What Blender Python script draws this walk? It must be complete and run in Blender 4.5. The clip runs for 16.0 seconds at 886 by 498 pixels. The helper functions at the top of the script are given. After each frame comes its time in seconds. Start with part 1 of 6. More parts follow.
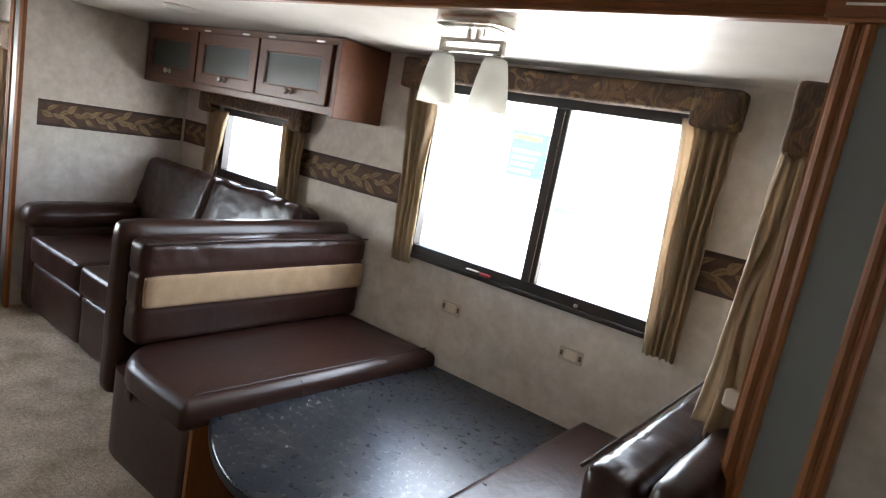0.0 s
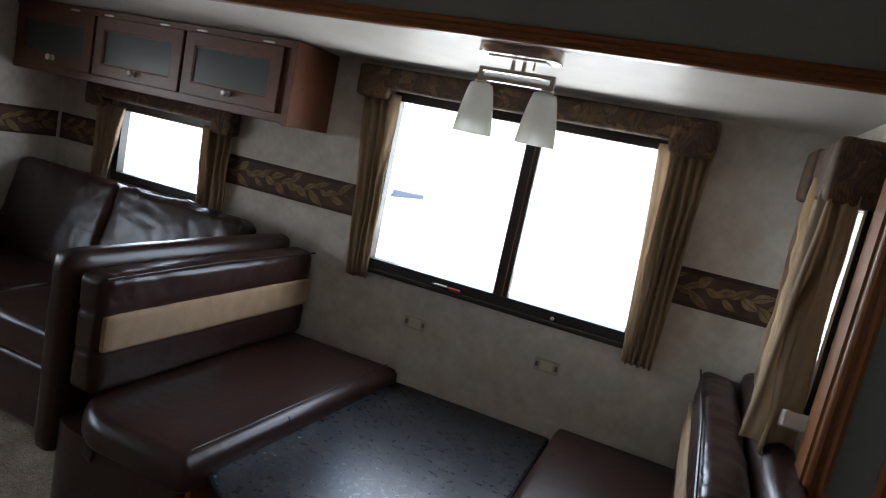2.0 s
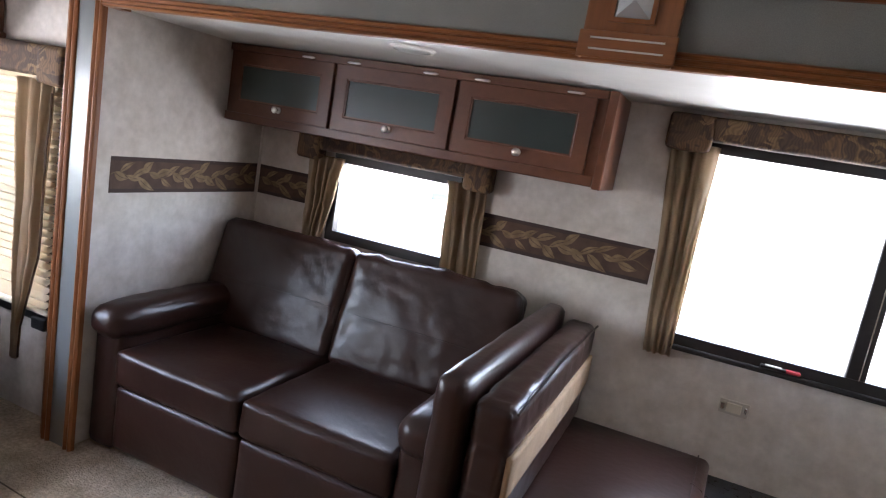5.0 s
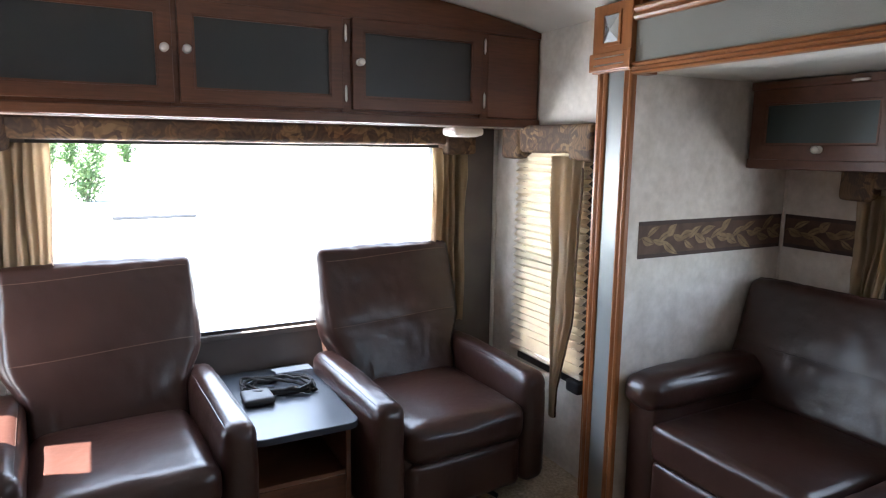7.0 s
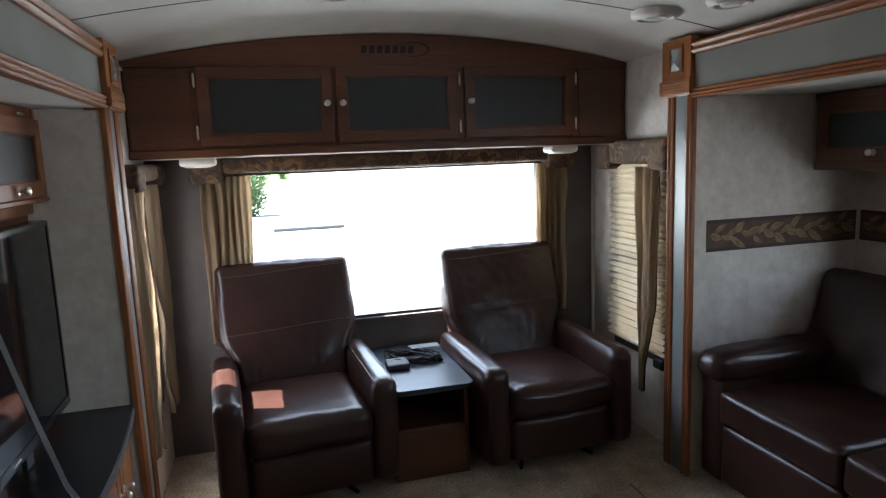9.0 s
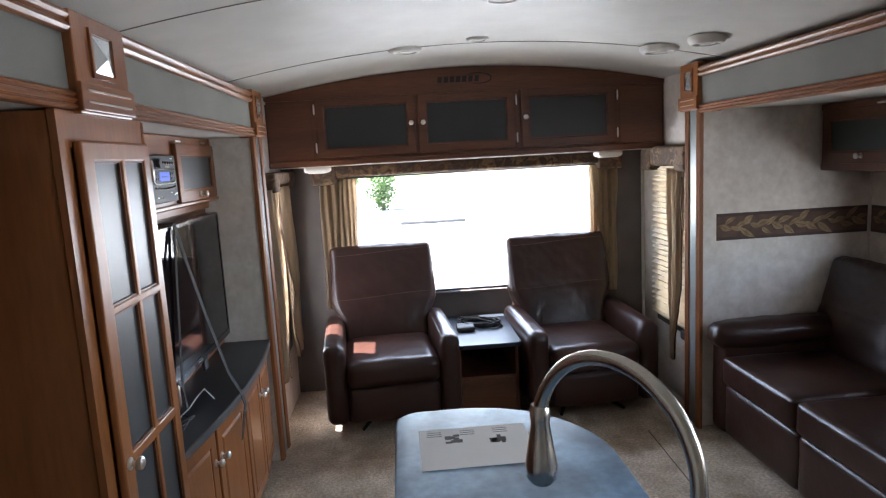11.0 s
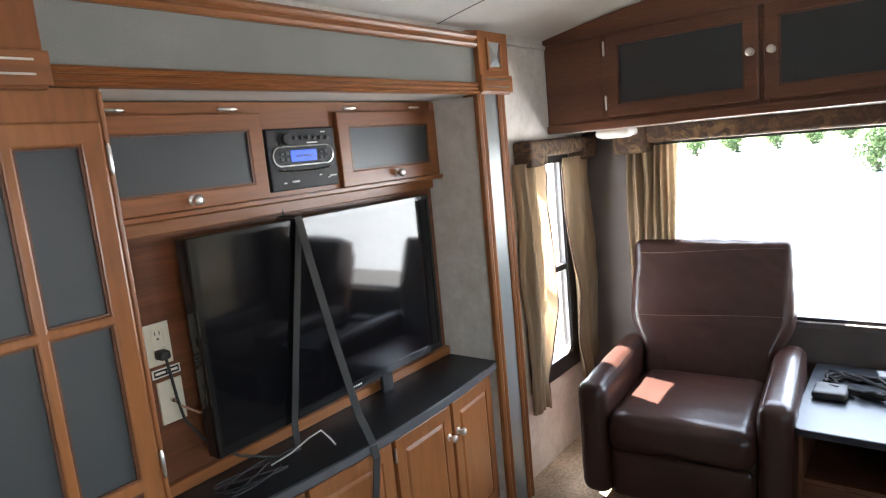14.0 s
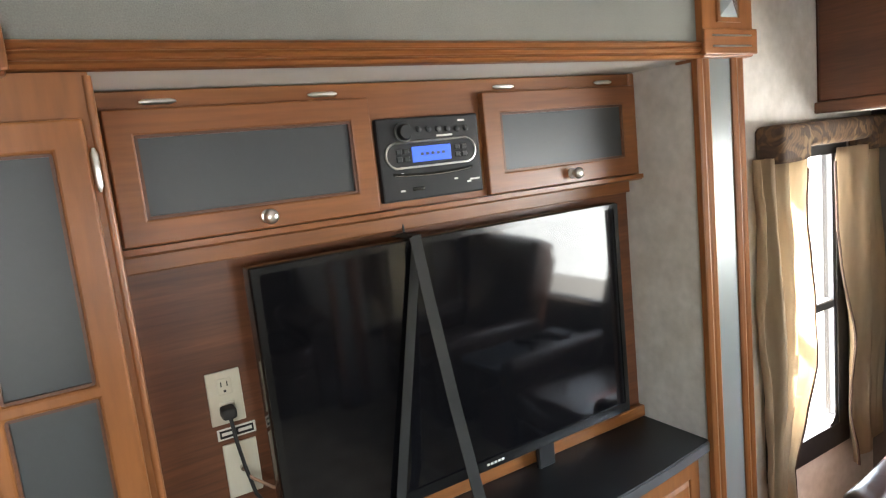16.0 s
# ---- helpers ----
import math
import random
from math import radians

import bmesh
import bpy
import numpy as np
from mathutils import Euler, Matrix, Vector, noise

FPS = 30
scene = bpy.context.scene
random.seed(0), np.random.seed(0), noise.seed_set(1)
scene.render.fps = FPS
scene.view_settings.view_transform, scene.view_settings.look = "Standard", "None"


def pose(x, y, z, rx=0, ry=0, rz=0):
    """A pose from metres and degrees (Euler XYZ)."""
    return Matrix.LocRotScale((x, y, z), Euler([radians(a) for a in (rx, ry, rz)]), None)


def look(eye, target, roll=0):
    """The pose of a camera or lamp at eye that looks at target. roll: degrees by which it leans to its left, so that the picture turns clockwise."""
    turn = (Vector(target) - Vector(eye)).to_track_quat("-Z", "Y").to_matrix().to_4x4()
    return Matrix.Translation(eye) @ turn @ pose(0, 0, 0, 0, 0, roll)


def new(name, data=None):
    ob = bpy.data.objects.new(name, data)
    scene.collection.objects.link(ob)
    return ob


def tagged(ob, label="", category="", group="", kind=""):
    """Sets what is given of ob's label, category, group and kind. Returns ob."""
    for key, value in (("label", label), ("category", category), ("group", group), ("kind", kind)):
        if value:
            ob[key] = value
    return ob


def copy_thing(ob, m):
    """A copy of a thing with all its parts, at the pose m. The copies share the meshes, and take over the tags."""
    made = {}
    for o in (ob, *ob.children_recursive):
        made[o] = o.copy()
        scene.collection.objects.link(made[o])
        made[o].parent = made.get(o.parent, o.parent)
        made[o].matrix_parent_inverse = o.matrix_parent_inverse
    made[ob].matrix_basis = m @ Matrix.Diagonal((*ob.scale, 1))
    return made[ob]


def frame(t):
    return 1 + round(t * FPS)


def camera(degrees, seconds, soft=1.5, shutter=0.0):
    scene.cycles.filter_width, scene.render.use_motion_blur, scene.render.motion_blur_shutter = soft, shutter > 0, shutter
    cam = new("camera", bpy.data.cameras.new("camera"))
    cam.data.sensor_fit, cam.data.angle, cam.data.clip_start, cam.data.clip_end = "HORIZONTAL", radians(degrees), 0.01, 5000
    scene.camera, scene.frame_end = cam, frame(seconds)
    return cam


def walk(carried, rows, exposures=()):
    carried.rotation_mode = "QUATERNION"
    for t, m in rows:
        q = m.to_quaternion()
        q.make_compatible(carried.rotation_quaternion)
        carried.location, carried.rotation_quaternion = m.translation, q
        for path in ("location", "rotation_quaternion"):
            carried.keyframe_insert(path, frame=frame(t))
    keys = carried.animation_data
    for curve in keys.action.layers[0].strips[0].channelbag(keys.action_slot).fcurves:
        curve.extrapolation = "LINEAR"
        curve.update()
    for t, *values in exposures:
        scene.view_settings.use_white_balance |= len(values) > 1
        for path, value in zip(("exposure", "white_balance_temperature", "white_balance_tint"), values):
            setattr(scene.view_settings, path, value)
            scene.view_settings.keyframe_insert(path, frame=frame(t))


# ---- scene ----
cam = camera(69.9, 16.0, soft=1.2)
PATH = [
    (0, (0.25, 0.184, 1.484), (-0.925, 1.762, 1.127), 10.7),
    (0.5, (0.127, 0.166, 1.456), (-0.877, 1.862, 1.118), 11.4),
    (1, (-0.037, 0.121, 1.47), (-0.944, 1.874, 1.141), 12.4),
    (1.5, (-0.163, 0.063, 1.489), (-0.963, 1.868, 1.167), 12.9),
    (2, (-0.322, -0.077, 1.509), (-1.038, 1.764, 1.195), 11.9),
    (2.5, (-0.507, -0.199, 1.519), (-1.222, 1.64, 1.197), 11.4),
    (3, (-0.692, -0.194, 1.528), (-1.421, 1.641, 1.205), 11.2),
    (3.2, (-0.79, -0.164, 1.541), (-1.527, 1.666, 1.211), 11.1),
    (4.25, (-1.29, -0.250, 1.545), (-2.03, 1.585, 1.205), 10.3),
    (5.3, (-1.784, -0.160, 1.537), (-2.55, 1.657, 1.201), 9.3),
    (5.5, (-1.858, -0.162, 1.522), (-2.694, 1.625, 1.192), 8.7),
    (6, (-2.007, -0.177, 1.539), (-3.163, 1.421, 1.21), 6.4),
    (6.5, (-2.074, -0.206, 1.515), (-3.613, 1.032, 1.203), 3.3),
    (7, (-2.043, -0.205, 1.531), (-3.791, 0.715, 1.215), 0.7),
    (7.5, (-1.978, -0.221, 1.524), (-3.829, 0.475, 1.223), -1.0),
    (8, (-1.862, -0.259, 1.545), (-3.732, 0.387, 1.253), -1.6),
    (8.5, (-1.622, -0.32, 1.578), (-3.507, 0.281, 1.284), -1.9),
    (9, (-1.379, -0.319, 1.596), (-3.288, 0.202, 1.305), -2.2),
    (9.2, (-1.278, -0.264, 1.581), (-3.207, 0.182, 1.294), -2.2),
    (10.25, (-0.80, -0.235, 1.622), (-2.76, 0.06, 1.33), -2.8),
    (11.3, (-0.427, 0.009, 1.659), (-2.405, 0.06, 1.368), -3.4),
    (11.5, (-0.454, 0.088, 1.66), (-2.432, 0.107, 1.368), -3.6),
    (12, (-0.623, 0.308, 1.666), (-2.601, 0.226, 1.38), -3.8),
    (12.5, (-0.858, 0.578, 1.643), (-2.807, 0.233, 1.357), -4.7),
    (13, (-1.168, 0.647, 1.625), (-3.042, 0.015, 1.326), -5.0),
    (13.5, (-1.513, 0.587, 1.628), (-3.29, -0.277, 1.324), -5.4),
    (14, (-1.775, 0.568, 1.611), (-3.334, -0.646, 1.299), -5.4),
    (14.5, (-1.93, 0.48, 1.594), (-3.291, -0.949, 1.271), -6.1),
    (15, (-2.081, 0.379, 1.597), (-3.365, -1.121, 1.274), -6.4),
    (15.5, (-2.249, 0.339, 1.625), (-3.371, -1.289, 1.326), -6.2),
    (16, (-2.383, 0.284, 1.622), (-3.391, -1.419, 1.332), -6.0),
]
EXPOSURES = [
    (0.0, 4.58, 6750, 14), (0.6, 4.28, 6700, 13), (1.5, 3.62, 6500, 12), (2.0, 3.35, 6400, 13), (3.0, 3.3, 6350, 14), (4.2, 4.0, 6250, 17), (5.3, 4.8, 6200, 20), (6.0, 5.03, 6200, 20),
    (6.5, 5.08, 6150, 17), (7.0, 4.60, 6080, 13), (8.0, 3.83, 6020, 10), (9.0, 3.55, 6050, 10), (11.3, 4.22, 6200, 15), (12.5, 4.25, 6450, 14), (13.5, 4.50, 6450, 13), (14.0, 4.56, 6450, 12),
    (15.0, 4.97, 6700, 10), (16.0, 4.90, 6800, 10)]
walk(cam, [(t, look(eye, target, roll)) for t, eye, target, roll in PATH], EXPOSURES)

from mathutils.bvhtree import BVHTree

# ---- world, sun, light ----
SUN_DIR = Vector((-0.165, -0.60, 0.96)).normalized()   # towards the sun
world = bpy.data.worlds.new("world")
scene.world = world
world.use_nodes = True
wn = world.node_tree
sky = wn.nodes.new("ShaderNodeTexSky")
sky.sky_type = "NISHITA"
sky.sun_disc = False
sky.sun_elevation = math.asin(SUN_DIR.z)
sky.sun_rotation = math.atan2(SUN_DIR.x, SUN_DIR.y)
wn.nodes["Background"].inputs["Strength"].default_value = 0.095
wn.links.new(sky.outputs[0], wn.nodes["Background"].inputs["Color"])
sun = new("sun", bpy.data.lights.new("sun", "SUN"))
sun.data.energy, sun.data.angle, sun.data.color = 5.0, radians(0.5), (1.0, 0.95, 0.87)
sun.matrix_world = look(SUN_DIR * 30, (0, 0, 0))


def window_light(place, inward, width, height, glow):
    """Daylight in a window's opening: an area lamp of the opening's size that faces the room."""
    lamp = new("window_light", bpy.data.lights.new("window_light", "AREA"))
    lamp.data.shape, lamp.data.size, lamp.data.size_y = "RECTANGLE", width, height
    lamp.data.energy, lamp.data.color = glow * math.pi * width * height, (0.89, 0.955, 1.0)
    lamp.matrix_world = look(place, Vector(place) + Vector(inward))
    return lamp


window_light((-5.10, 0.41, 1.16), (1, 0, -0.35), 1.76, 0.86, 0.62)
window_light((-1.095, 2.72, 1.36), (0, -1, -0.45), 1.20, 0.78, 0.64)
window_light((-3.085, 2.65, 1.19), (0, -1, -0.40), 0.60, 0.36, 0.62)
window_light((-4.445, 1.668, 1.0), (0, -1, 0), 0.42, 1.05, 0.42)
window_light((-4.51, -0.928, 1.00), (0, 1, 0), 0.39, 0.98, 0.30)
window_light((0.083, 2.09, 1.29), (-1, 0, 0), 0.32, 0.56, 0.28)


# ---- materials ----
def mat(name, c1, c2=None, rough=0.5, metal=0.0, scale=8.0, stretch=(1, 1, 1), bump=0.0, bscale=60.0, bstretch=None,
        fine=0.0, fscale=120.0, spread=(0.35, 0.7), rvar=0.0, spec=0.5, detail=5.0, objvar=0.0, trans=0.0, bdist=0.01, sheen=0.0, coat=0.0):
    """A surface: two colours mixed by a soft noise, a finer grain over it, relief and a roughness that varies."""
    m = bpy.data.materials.new(name)
    m.use_nodes = True
    nt = m.node_tree
    N, Lk = nt.nodes, nt.links
    b = N["Principled BSDF"]
    b.inputs["Roughness"].default_value = rough
    b.inputs["Metallic"].default_value = metal
    b.inputs["Specular IOR Level"].default_value = spec
    b.inputs["Transmission Weight"].default_value = trans
    b.inputs["Sheen Weight"].default_value = sheen
    b.inputs["Coat Weight"].default_value = coat
    tc = N.new("ShaderNodeTexCoord")
    mp = N.new("ShaderNodeMapping")
    mp.inputs["Scale"].default_value = stretch
    Lk.new(tc.outputs["Object"], mp.inputs[0])
    n1 = N.new("ShaderNodeTexNoise")
    n1.inputs["Scale"].default_value = scale
    n1.inputs["Detail"].default_value = detail
    Lk.new(mp.outputs[0], n1.inputs[0])
    ramp = N.new("ShaderNodeValToRGB")
    ramp.color_ramp.elements[0].position, ramp.color_ramp.elements[1].position = spread
    ramp.color_ramp.elements[0].color = (*c1, 1)
    ramp.color_ramp.elements[1].color = (*(c2 or [min(1, v * 1.18) for v in c1]), 1)
    Lk.new(n1.outputs[0], ramp.inputs[0])
    col = ramp.outputs[0]
    if fine:
        n2 = N.new("ShaderNodeTexNoise")
        n2.inputs["Scale"].default_value = fscale
        n2.inputs["Detail"].default_value = 3
        Lk.new(mp.outputs[0], n2.inputs[0])
        mr = N.new("ShaderNodeMapRange")
        mr.inputs["From Min"].default_value, mr.inputs["From Max"].default_value = 0.3, 0.7
        mr.inputs["To Min"].default_value, mr.inputs["To Max"].default_value = 1 - fine, 1 + fine
        Lk.new(n2.outputs[0], mr.inputs[0])
        mx = N.new("ShaderNodeVectorMath")
        mx.operation = "SCALE"
        Lk.new(col, mx.inputs[0])
        Lk.new(mr.outputs[0], mx.inputs["Scale"])
        col = mx.outputs[0]
    if objvar:
        oi = N.new("ShaderNodeObjectInfo")
        mr2 = N.new("ShaderNodeMapRange")
        mr2.inputs["To Min"].default_value, mr2.inputs["To Max"].default_value = 1 - objvar, 1 + objvar
        Lk.new(oi.outputs["Random"], mr2.inputs[0])
        mx2 = N.new("ShaderNodeVectorMath")
        mx2.operation = "SCALE"
        Lk.new(col, mx2.inputs[0])
        Lk.new(mr2.outputs[0], mx2.inputs["Scale"])
        col = mx2.outputs[0]
    Lk.new(col, b.inputs["Base Color"])
    if rvar:
        n3 = N.new("ShaderNodeTexNoise")
        n3.inputs["Scale"].default_value = scale * 2.3
        n3.inputs["Detail"].default_value = 4
        Lk.new(mp.outputs[0], n3.inputs[0])
        mr3 = N.new("ShaderNodeMapRange")
        mr3.inputs["From Min"].default_value, mr3.inputs["From Max"].default_value = 0.3, 0.7
        mr3.inputs["To Min"].default_value, mr3.inputs["To Max"].default_value = max(0.02, rough - rvar), min(1, rough + rvar)
        Lk.new(n3.outputs[0], mr3.inputs[0])
        Lk.new(mr3.outputs[0], b.inputs["Roughness"])
    if bump:
        n4 = N.new("ShaderNodeTexNoise")
        n4.inputs["Scale"].default_value = bscale
        n4.inputs["Detail"].default_value = 4
        src = mp
        if bstretch:
            src = N.new("ShaderNodeMapping")
            src.inputs["Scale"].default_value = bstretch
            Lk.new(tc.outputs["Object"], src.inputs[0])
        Lk.new(src.outputs[0], n4.inputs[0])
        bp = N.new("ShaderNodeBump")
        bp.inputs["Strength"].default_value = bump
        bp.inputs["Distance"].default_value = bdist
        Lk.new(n4.outputs[0], bp.inputs["Height"])
        Lk.new(bp.outputs[0], b.inputs["Normal"])
    return m


def translucent(name, c1, c2, amount, scale=20.0, stretch=(1, 1, 1)):
    """Cloth or paper that lets some light through."""
    m = mat(name, c1, c2, rough=0.75, scale=scale, stretch=stretch, bump=0.15, bscale=400, bdist=0.002, fine=0.06, fscale=300)
    nt = m.node_tree
    b = nt.nodes["Principled BSDF"]
    tr = nt.nodes.new("ShaderNodeBsdfTranslucent")
    mix = nt.nodes.new("ShaderNodeMixShader")
    mix.inputs[0].default_value = amount
    tr.inputs["Color"].default_value = (*[min(1, ((p + q) / 2) ** 0.62) for p, q in zip(c1, c2)], 1)
    nt.links.new(b.outputs[0], mix.inputs[1])
    nt.links.new(tr.outputs[0], mix.inputs[2])
    nt.links.new(mix.outputs[0], nt.nodes["Material Output"].inputs["Surface"])
    return m


def pane_material(name, tint):
    m = bpy.data.materials.new(name)
    m.use_nodes = True
    nt = m.node_tree
    nt.nodes.remove(nt.nodes["Principled BSDF"])
    tr = nt.nodes.new("ShaderNodeBsdfTransparent")
    tr.inputs["Color"].default_value = (*tint, 1)
    gl = nt.nodes.new("ShaderNodeBsdfGlossy")
    gl.inputs["Roughness"].default_value = 0.02
    fr = nt.nodes.new("ShaderNodeFresnel")
    fr.inputs["IOR"].default_value = 1.45
    mix = nt.nodes.new("ShaderNodeMixShader")
    nt.links.new(fr.outputs[0], mix.inputs[0])
    nt.links.new(tr.outputs[0], mix.inputs[1])
    nt.links.new(gl.outputs[0], mix.inputs[2])
    nt.links.new(mix.outputs[0], nt.nodes["Material Output"].inputs["Surface"])
    return m


def print_material(name, ground, tones, scale):
    """Printed upholstery cloth: large curling leaf shapes in a few tones on a dark ground."""
    m = bpy.data.materials.new(name)
    m.use_nodes = True
    nt = m.node_tree
    N, Lk = nt.nodes, nt.links
    b = N["Principled BSDF"]
    b.inputs["Roughness"].default_value = 0.8
    tc = N.new("ShaderNodeTexCoord")
    w = N.new("ShaderNodeTexNoise")
    w.inputs["Scale"].default_value = scale * 0.5
    Lk.new(tc.outputs["Object"], w.inputs[0])
    mixv = N.new("ShaderNodeMix")
    mixv.data_type = "VECTOR"
    mixv.inputs["Factor"].default_value = 0.12
    Lk.new(tc.outputs["Object"], mixv.inputs[4])
    Lk.new(w.outputs["Color"], mixv.inputs[5])
    v = N.new("ShaderNodeTexVoronoi")
    v.inputs["Scale"].default_value = scale
    Lk.new(mixv.outputs[1], v.inputs["Vector"])
    r1 = N.new("ShaderNodeValToRGB")
    r1.color_ramp.interpolation = "CONSTANT"
    els = r1.color_ramp.elements
    els[0].color = (*tones[0], 1)
    els[1].position, els[1].color = 0.36, (*tones[1], 1)
    e = els.new(0.62)
    e.color = (*tones[2], 1)
    sep = N.new("ShaderNodeSeparateColor")
    Lk.new(v.outputs["Color"], sep.inputs[0])
    Lk.new(sep.outputs[0], r1.inputs[0])
    wave = N.new("ShaderNodeTexNoise")
    wave.inputs["Scale"].default_value = scale * 1.1
    wave.inputs["Distortion"].default_value = 2.2
    wave.inputs["Detail"].default_value = 1.0
    Lk.new(mixv.outputs[1], wave.inputs[0])
    edge = N.new("ShaderNodeValToRGB")
    edge.color_ramp.elements[0].position, edge.color_ramp.elements[1].position = 0.44, 0.51
    Lk.new(wave.outputs[0], edge.inputs[0])
    mix = N.new("ShaderNodeMix")
    mix.data_type = "RGBA"
    Lk.new(edge.outputs[0], mix.inputs["Factor"])
    mix.inputs[6].default_value = (*ground, 1)
    Lk.new(r1.outputs[0], mix.inputs[7])
    vein = N.new("ShaderNodeTexWave")
    vein.inputs["Scale"].default_value = scale * 2.6
    vein.inputs["Distortion"].default_value = 7.0
    vein.inputs["Detail"].default_value = 1.0
    vein.inputs["Detail Scale"].default_value = 0.7
    Lk.new(mixv.outputs[1], vein.inputs["Vector"])
    vr = N.new("ShaderNodeMapRange")
    vr.inputs["To Min"].default_value, vr.inputs["To Max"].default_value = 0.78, 1.12
    Lk.new(vein.outputs[1], vr.inputs[0])
    veined = N.new("ShaderNodeVectorMath")
    veined.operation = "SCALE"
    Lk.new(mix.outputs[2], veined.inputs[0])
    Lk.new(vr.outputs[0], veined.inputs["Scale"])
    Lk.new(veined.outputs[0], b.inputs["Base Color"])
    n4 = N.new("ShaderNodeTexNoise")
    n4.inputs["Scale"].default_value = 500
    bp = N.new("ShaderNodeBump")
    bp.inputs["Strength"].default_value = 0.2
    bp.inputs["Distance"].default_value = 0.002
    Lk.new(tc.outputs["Object"], n4.inputs[0])
    Lk.new(n4.outputs[0], bp.inputs["Height"])
    Lk.new(bp.outputs[0], b.inputs["Normal"])
    return m


LEATHER = mat("leather", (0.0265, 0.0107, 0.0077), (0.0385, 0.0156, 0.0111), rough=0.32, spec=0.44, scale=2.5, bump=0.34, bscale=28, bdist=0.004, detail=1.5, spread=(0.3, 0.75))
STITCH = mat("leather_stitching", (0.115, 0.070, 0.055), (0.140, 0.088, 0.070), rough=0.7)
LEATHER_DARK = mat("leather_piping", (0.018, 0.009, 0.0065), (0.027, 0.013, 0.009), rough=0.4, bump=0.2, bscale=120, bdist=0.004)
SUEDE = mat("tan_panel_cloth", (0.335, 0.225, 0.130), (0.405, 0.28, 0.168), rough=0.9, scale=14, bump=0.3, bscale=350, bdist=0.002, fine=0.06)
WOOD = mat("cherry_wood", (0.184, 0.061, 0.0175), (0.282, 0.105, 0.0315), rough=0.36, scale=4, stretch=(1, 1, 0.12), bump=0.05, bscale=160, bdist=0.002,
           fine=0.13, fscale=70, rvar=0.06, objvar=0.05)
WOOD_H = mat("cherry_wood_across", (0.184, 0.061, 0.0175), (0.282, 0.105, 0.0315), rough=0.36, scale=4, stretch=(0.1, 0.1, 1.4), bump=0.05, bscale=160, bdist=0.002,
             fine=0.13, fscale=70, rvar=0.06, objvar=0.05)
WOOD_RED = mat("dark_cherry_wood", (0.090, 0.030, 0.0135), (0.145, 0.052, 0.0235), rough=0.36, scale=4, stretch=(0.4, 0.4, 0.6), bump=0.05, bscale=160, bdist=0.002,
               fine=0.13, fscale=70, objvar=0.05)
WOOD_DARK = mat("walnut_laminate", (0.082, 0.030, 0.015), (0.160, 0.060, 0.027), rough=0.40, scale=3.2, stretch=(0.16, 0.16, 2.2), fine=0.16, fscale=60, rvar=0.06, objvar=0.05)
WOOD_PANEL = mat("streaked_cherry_panel", (0.105, 0.034, 0.014), (0.185, 0.066, 0.028), rough=0.36, scale=5, stretch=(0.35, 0.35, 6.0), bump=0.05, bscale=160, bdist=0.002,
                 fine=0.20, fscale=26, rvar=0.05, spread=(0.30, 0.72), detail=7)
FASCIA = mat("grey_weave", (0.170, 0.168, 0.148), (0.208, 0.204, 0.180), rough=0.85, scale=3, bump=0.35, bscale=420, bdist=0.002, fine=0.12, fscale=380)
PANEL_METAL = mat("grey_green_panel", (0.17, 0.18, 0.178), (0.21, 0.223, 0.220), rough=0.36, metal=0.25, scale=5, stretch=(1, 1, 0.2), rvar=0.05)
WALL = mat("vinyl_wallpaper", (0.555, 0.510, 0.455), (0.670, 0.630, 0.580), rough=0.75, scale=12, bump=0.15, bscale=150, bdist=0.003, fine=0.06, fscale=38, spread=(0.32, 0.68), detail=9)
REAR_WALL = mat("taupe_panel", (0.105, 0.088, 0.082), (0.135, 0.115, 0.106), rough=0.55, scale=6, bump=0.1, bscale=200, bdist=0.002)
CEIL = mat("ceiling_vinyl", (0.68, 0.67, 0.62), (0.75, 0.74, 0.69), spec=0.25, rough=0.50, scale=5, bump=0.05, bscale=130, bdist=0.002, rvar=0.05)
CARPET = mat("beige_carpet", (0.37, 0.300, 0.215), (0.60, 0.510, 0.400), rough=1.0, scale=6, bump=1.0, bscale=130, bdist=0.016, fine=0.25, fscale=65, spread=(0.32, 0.68), detail=8, spec=0.1)
COUNTER = mat("black_laminate", (0.012, 0.013, 0.015), (0.019, 0.020, 0.023), spec=0.4, rough=0.33, scale=3, spread=(0.40, 0.80), detail=3)
# mottled laminate; the sky's blue reflection is put into its base colour
ISLAND_TOP = mat("sky_tinted_slate_laminate", (0.060, 0.095, 0.150), (0.190, 0.315, 0.470), rough=0.36, rvar=0.05, fine=0.15, fscale=40, scale=6, spread=(0.28, 0.60), detail=5)
TABLE_TOP = mat("worn_dark_laminate", (0.007, 0.011, 0.017), (0.050, 0.050, 0.048), rough=0.30, rvar=0.05, spec=0.75, fine=0.35, fscale=60, scale=17, spread=(0.50, 0.78), detail=4)
SIDE_TOP = mat("dark_blue_laminate", (0.017, 0.022, 0.030), (0.026, 0.032, 0.042), rough=0.38, spec=0.32, scale=6)
SMOKED = mat("smoked_insert", (0.024, 0.026, 0.027), (0.030, 0.032, 0.033), rough=0.38, scale=3, fine=0.02)
FROSTED = mat("frosted_insert", (0.044, 0.048, 0.051), (0.052, 0.056, 0.059), rough=0.38, spec=0.5, scale=3, fine=0.02)
GREEN_GLASS = mat("dark_green_insert", (0.026, 0.038, 0.035), (0.031, 0.045, 0.041), rough=0.28, scale=3)
NICKEL = mat("brushed_nickel", (0.60, 0.57, 0.52), (0.68, 0.65, 0.60), rough=0.27, metal=1, scale=30, stretch=(1, 1, 0.1))
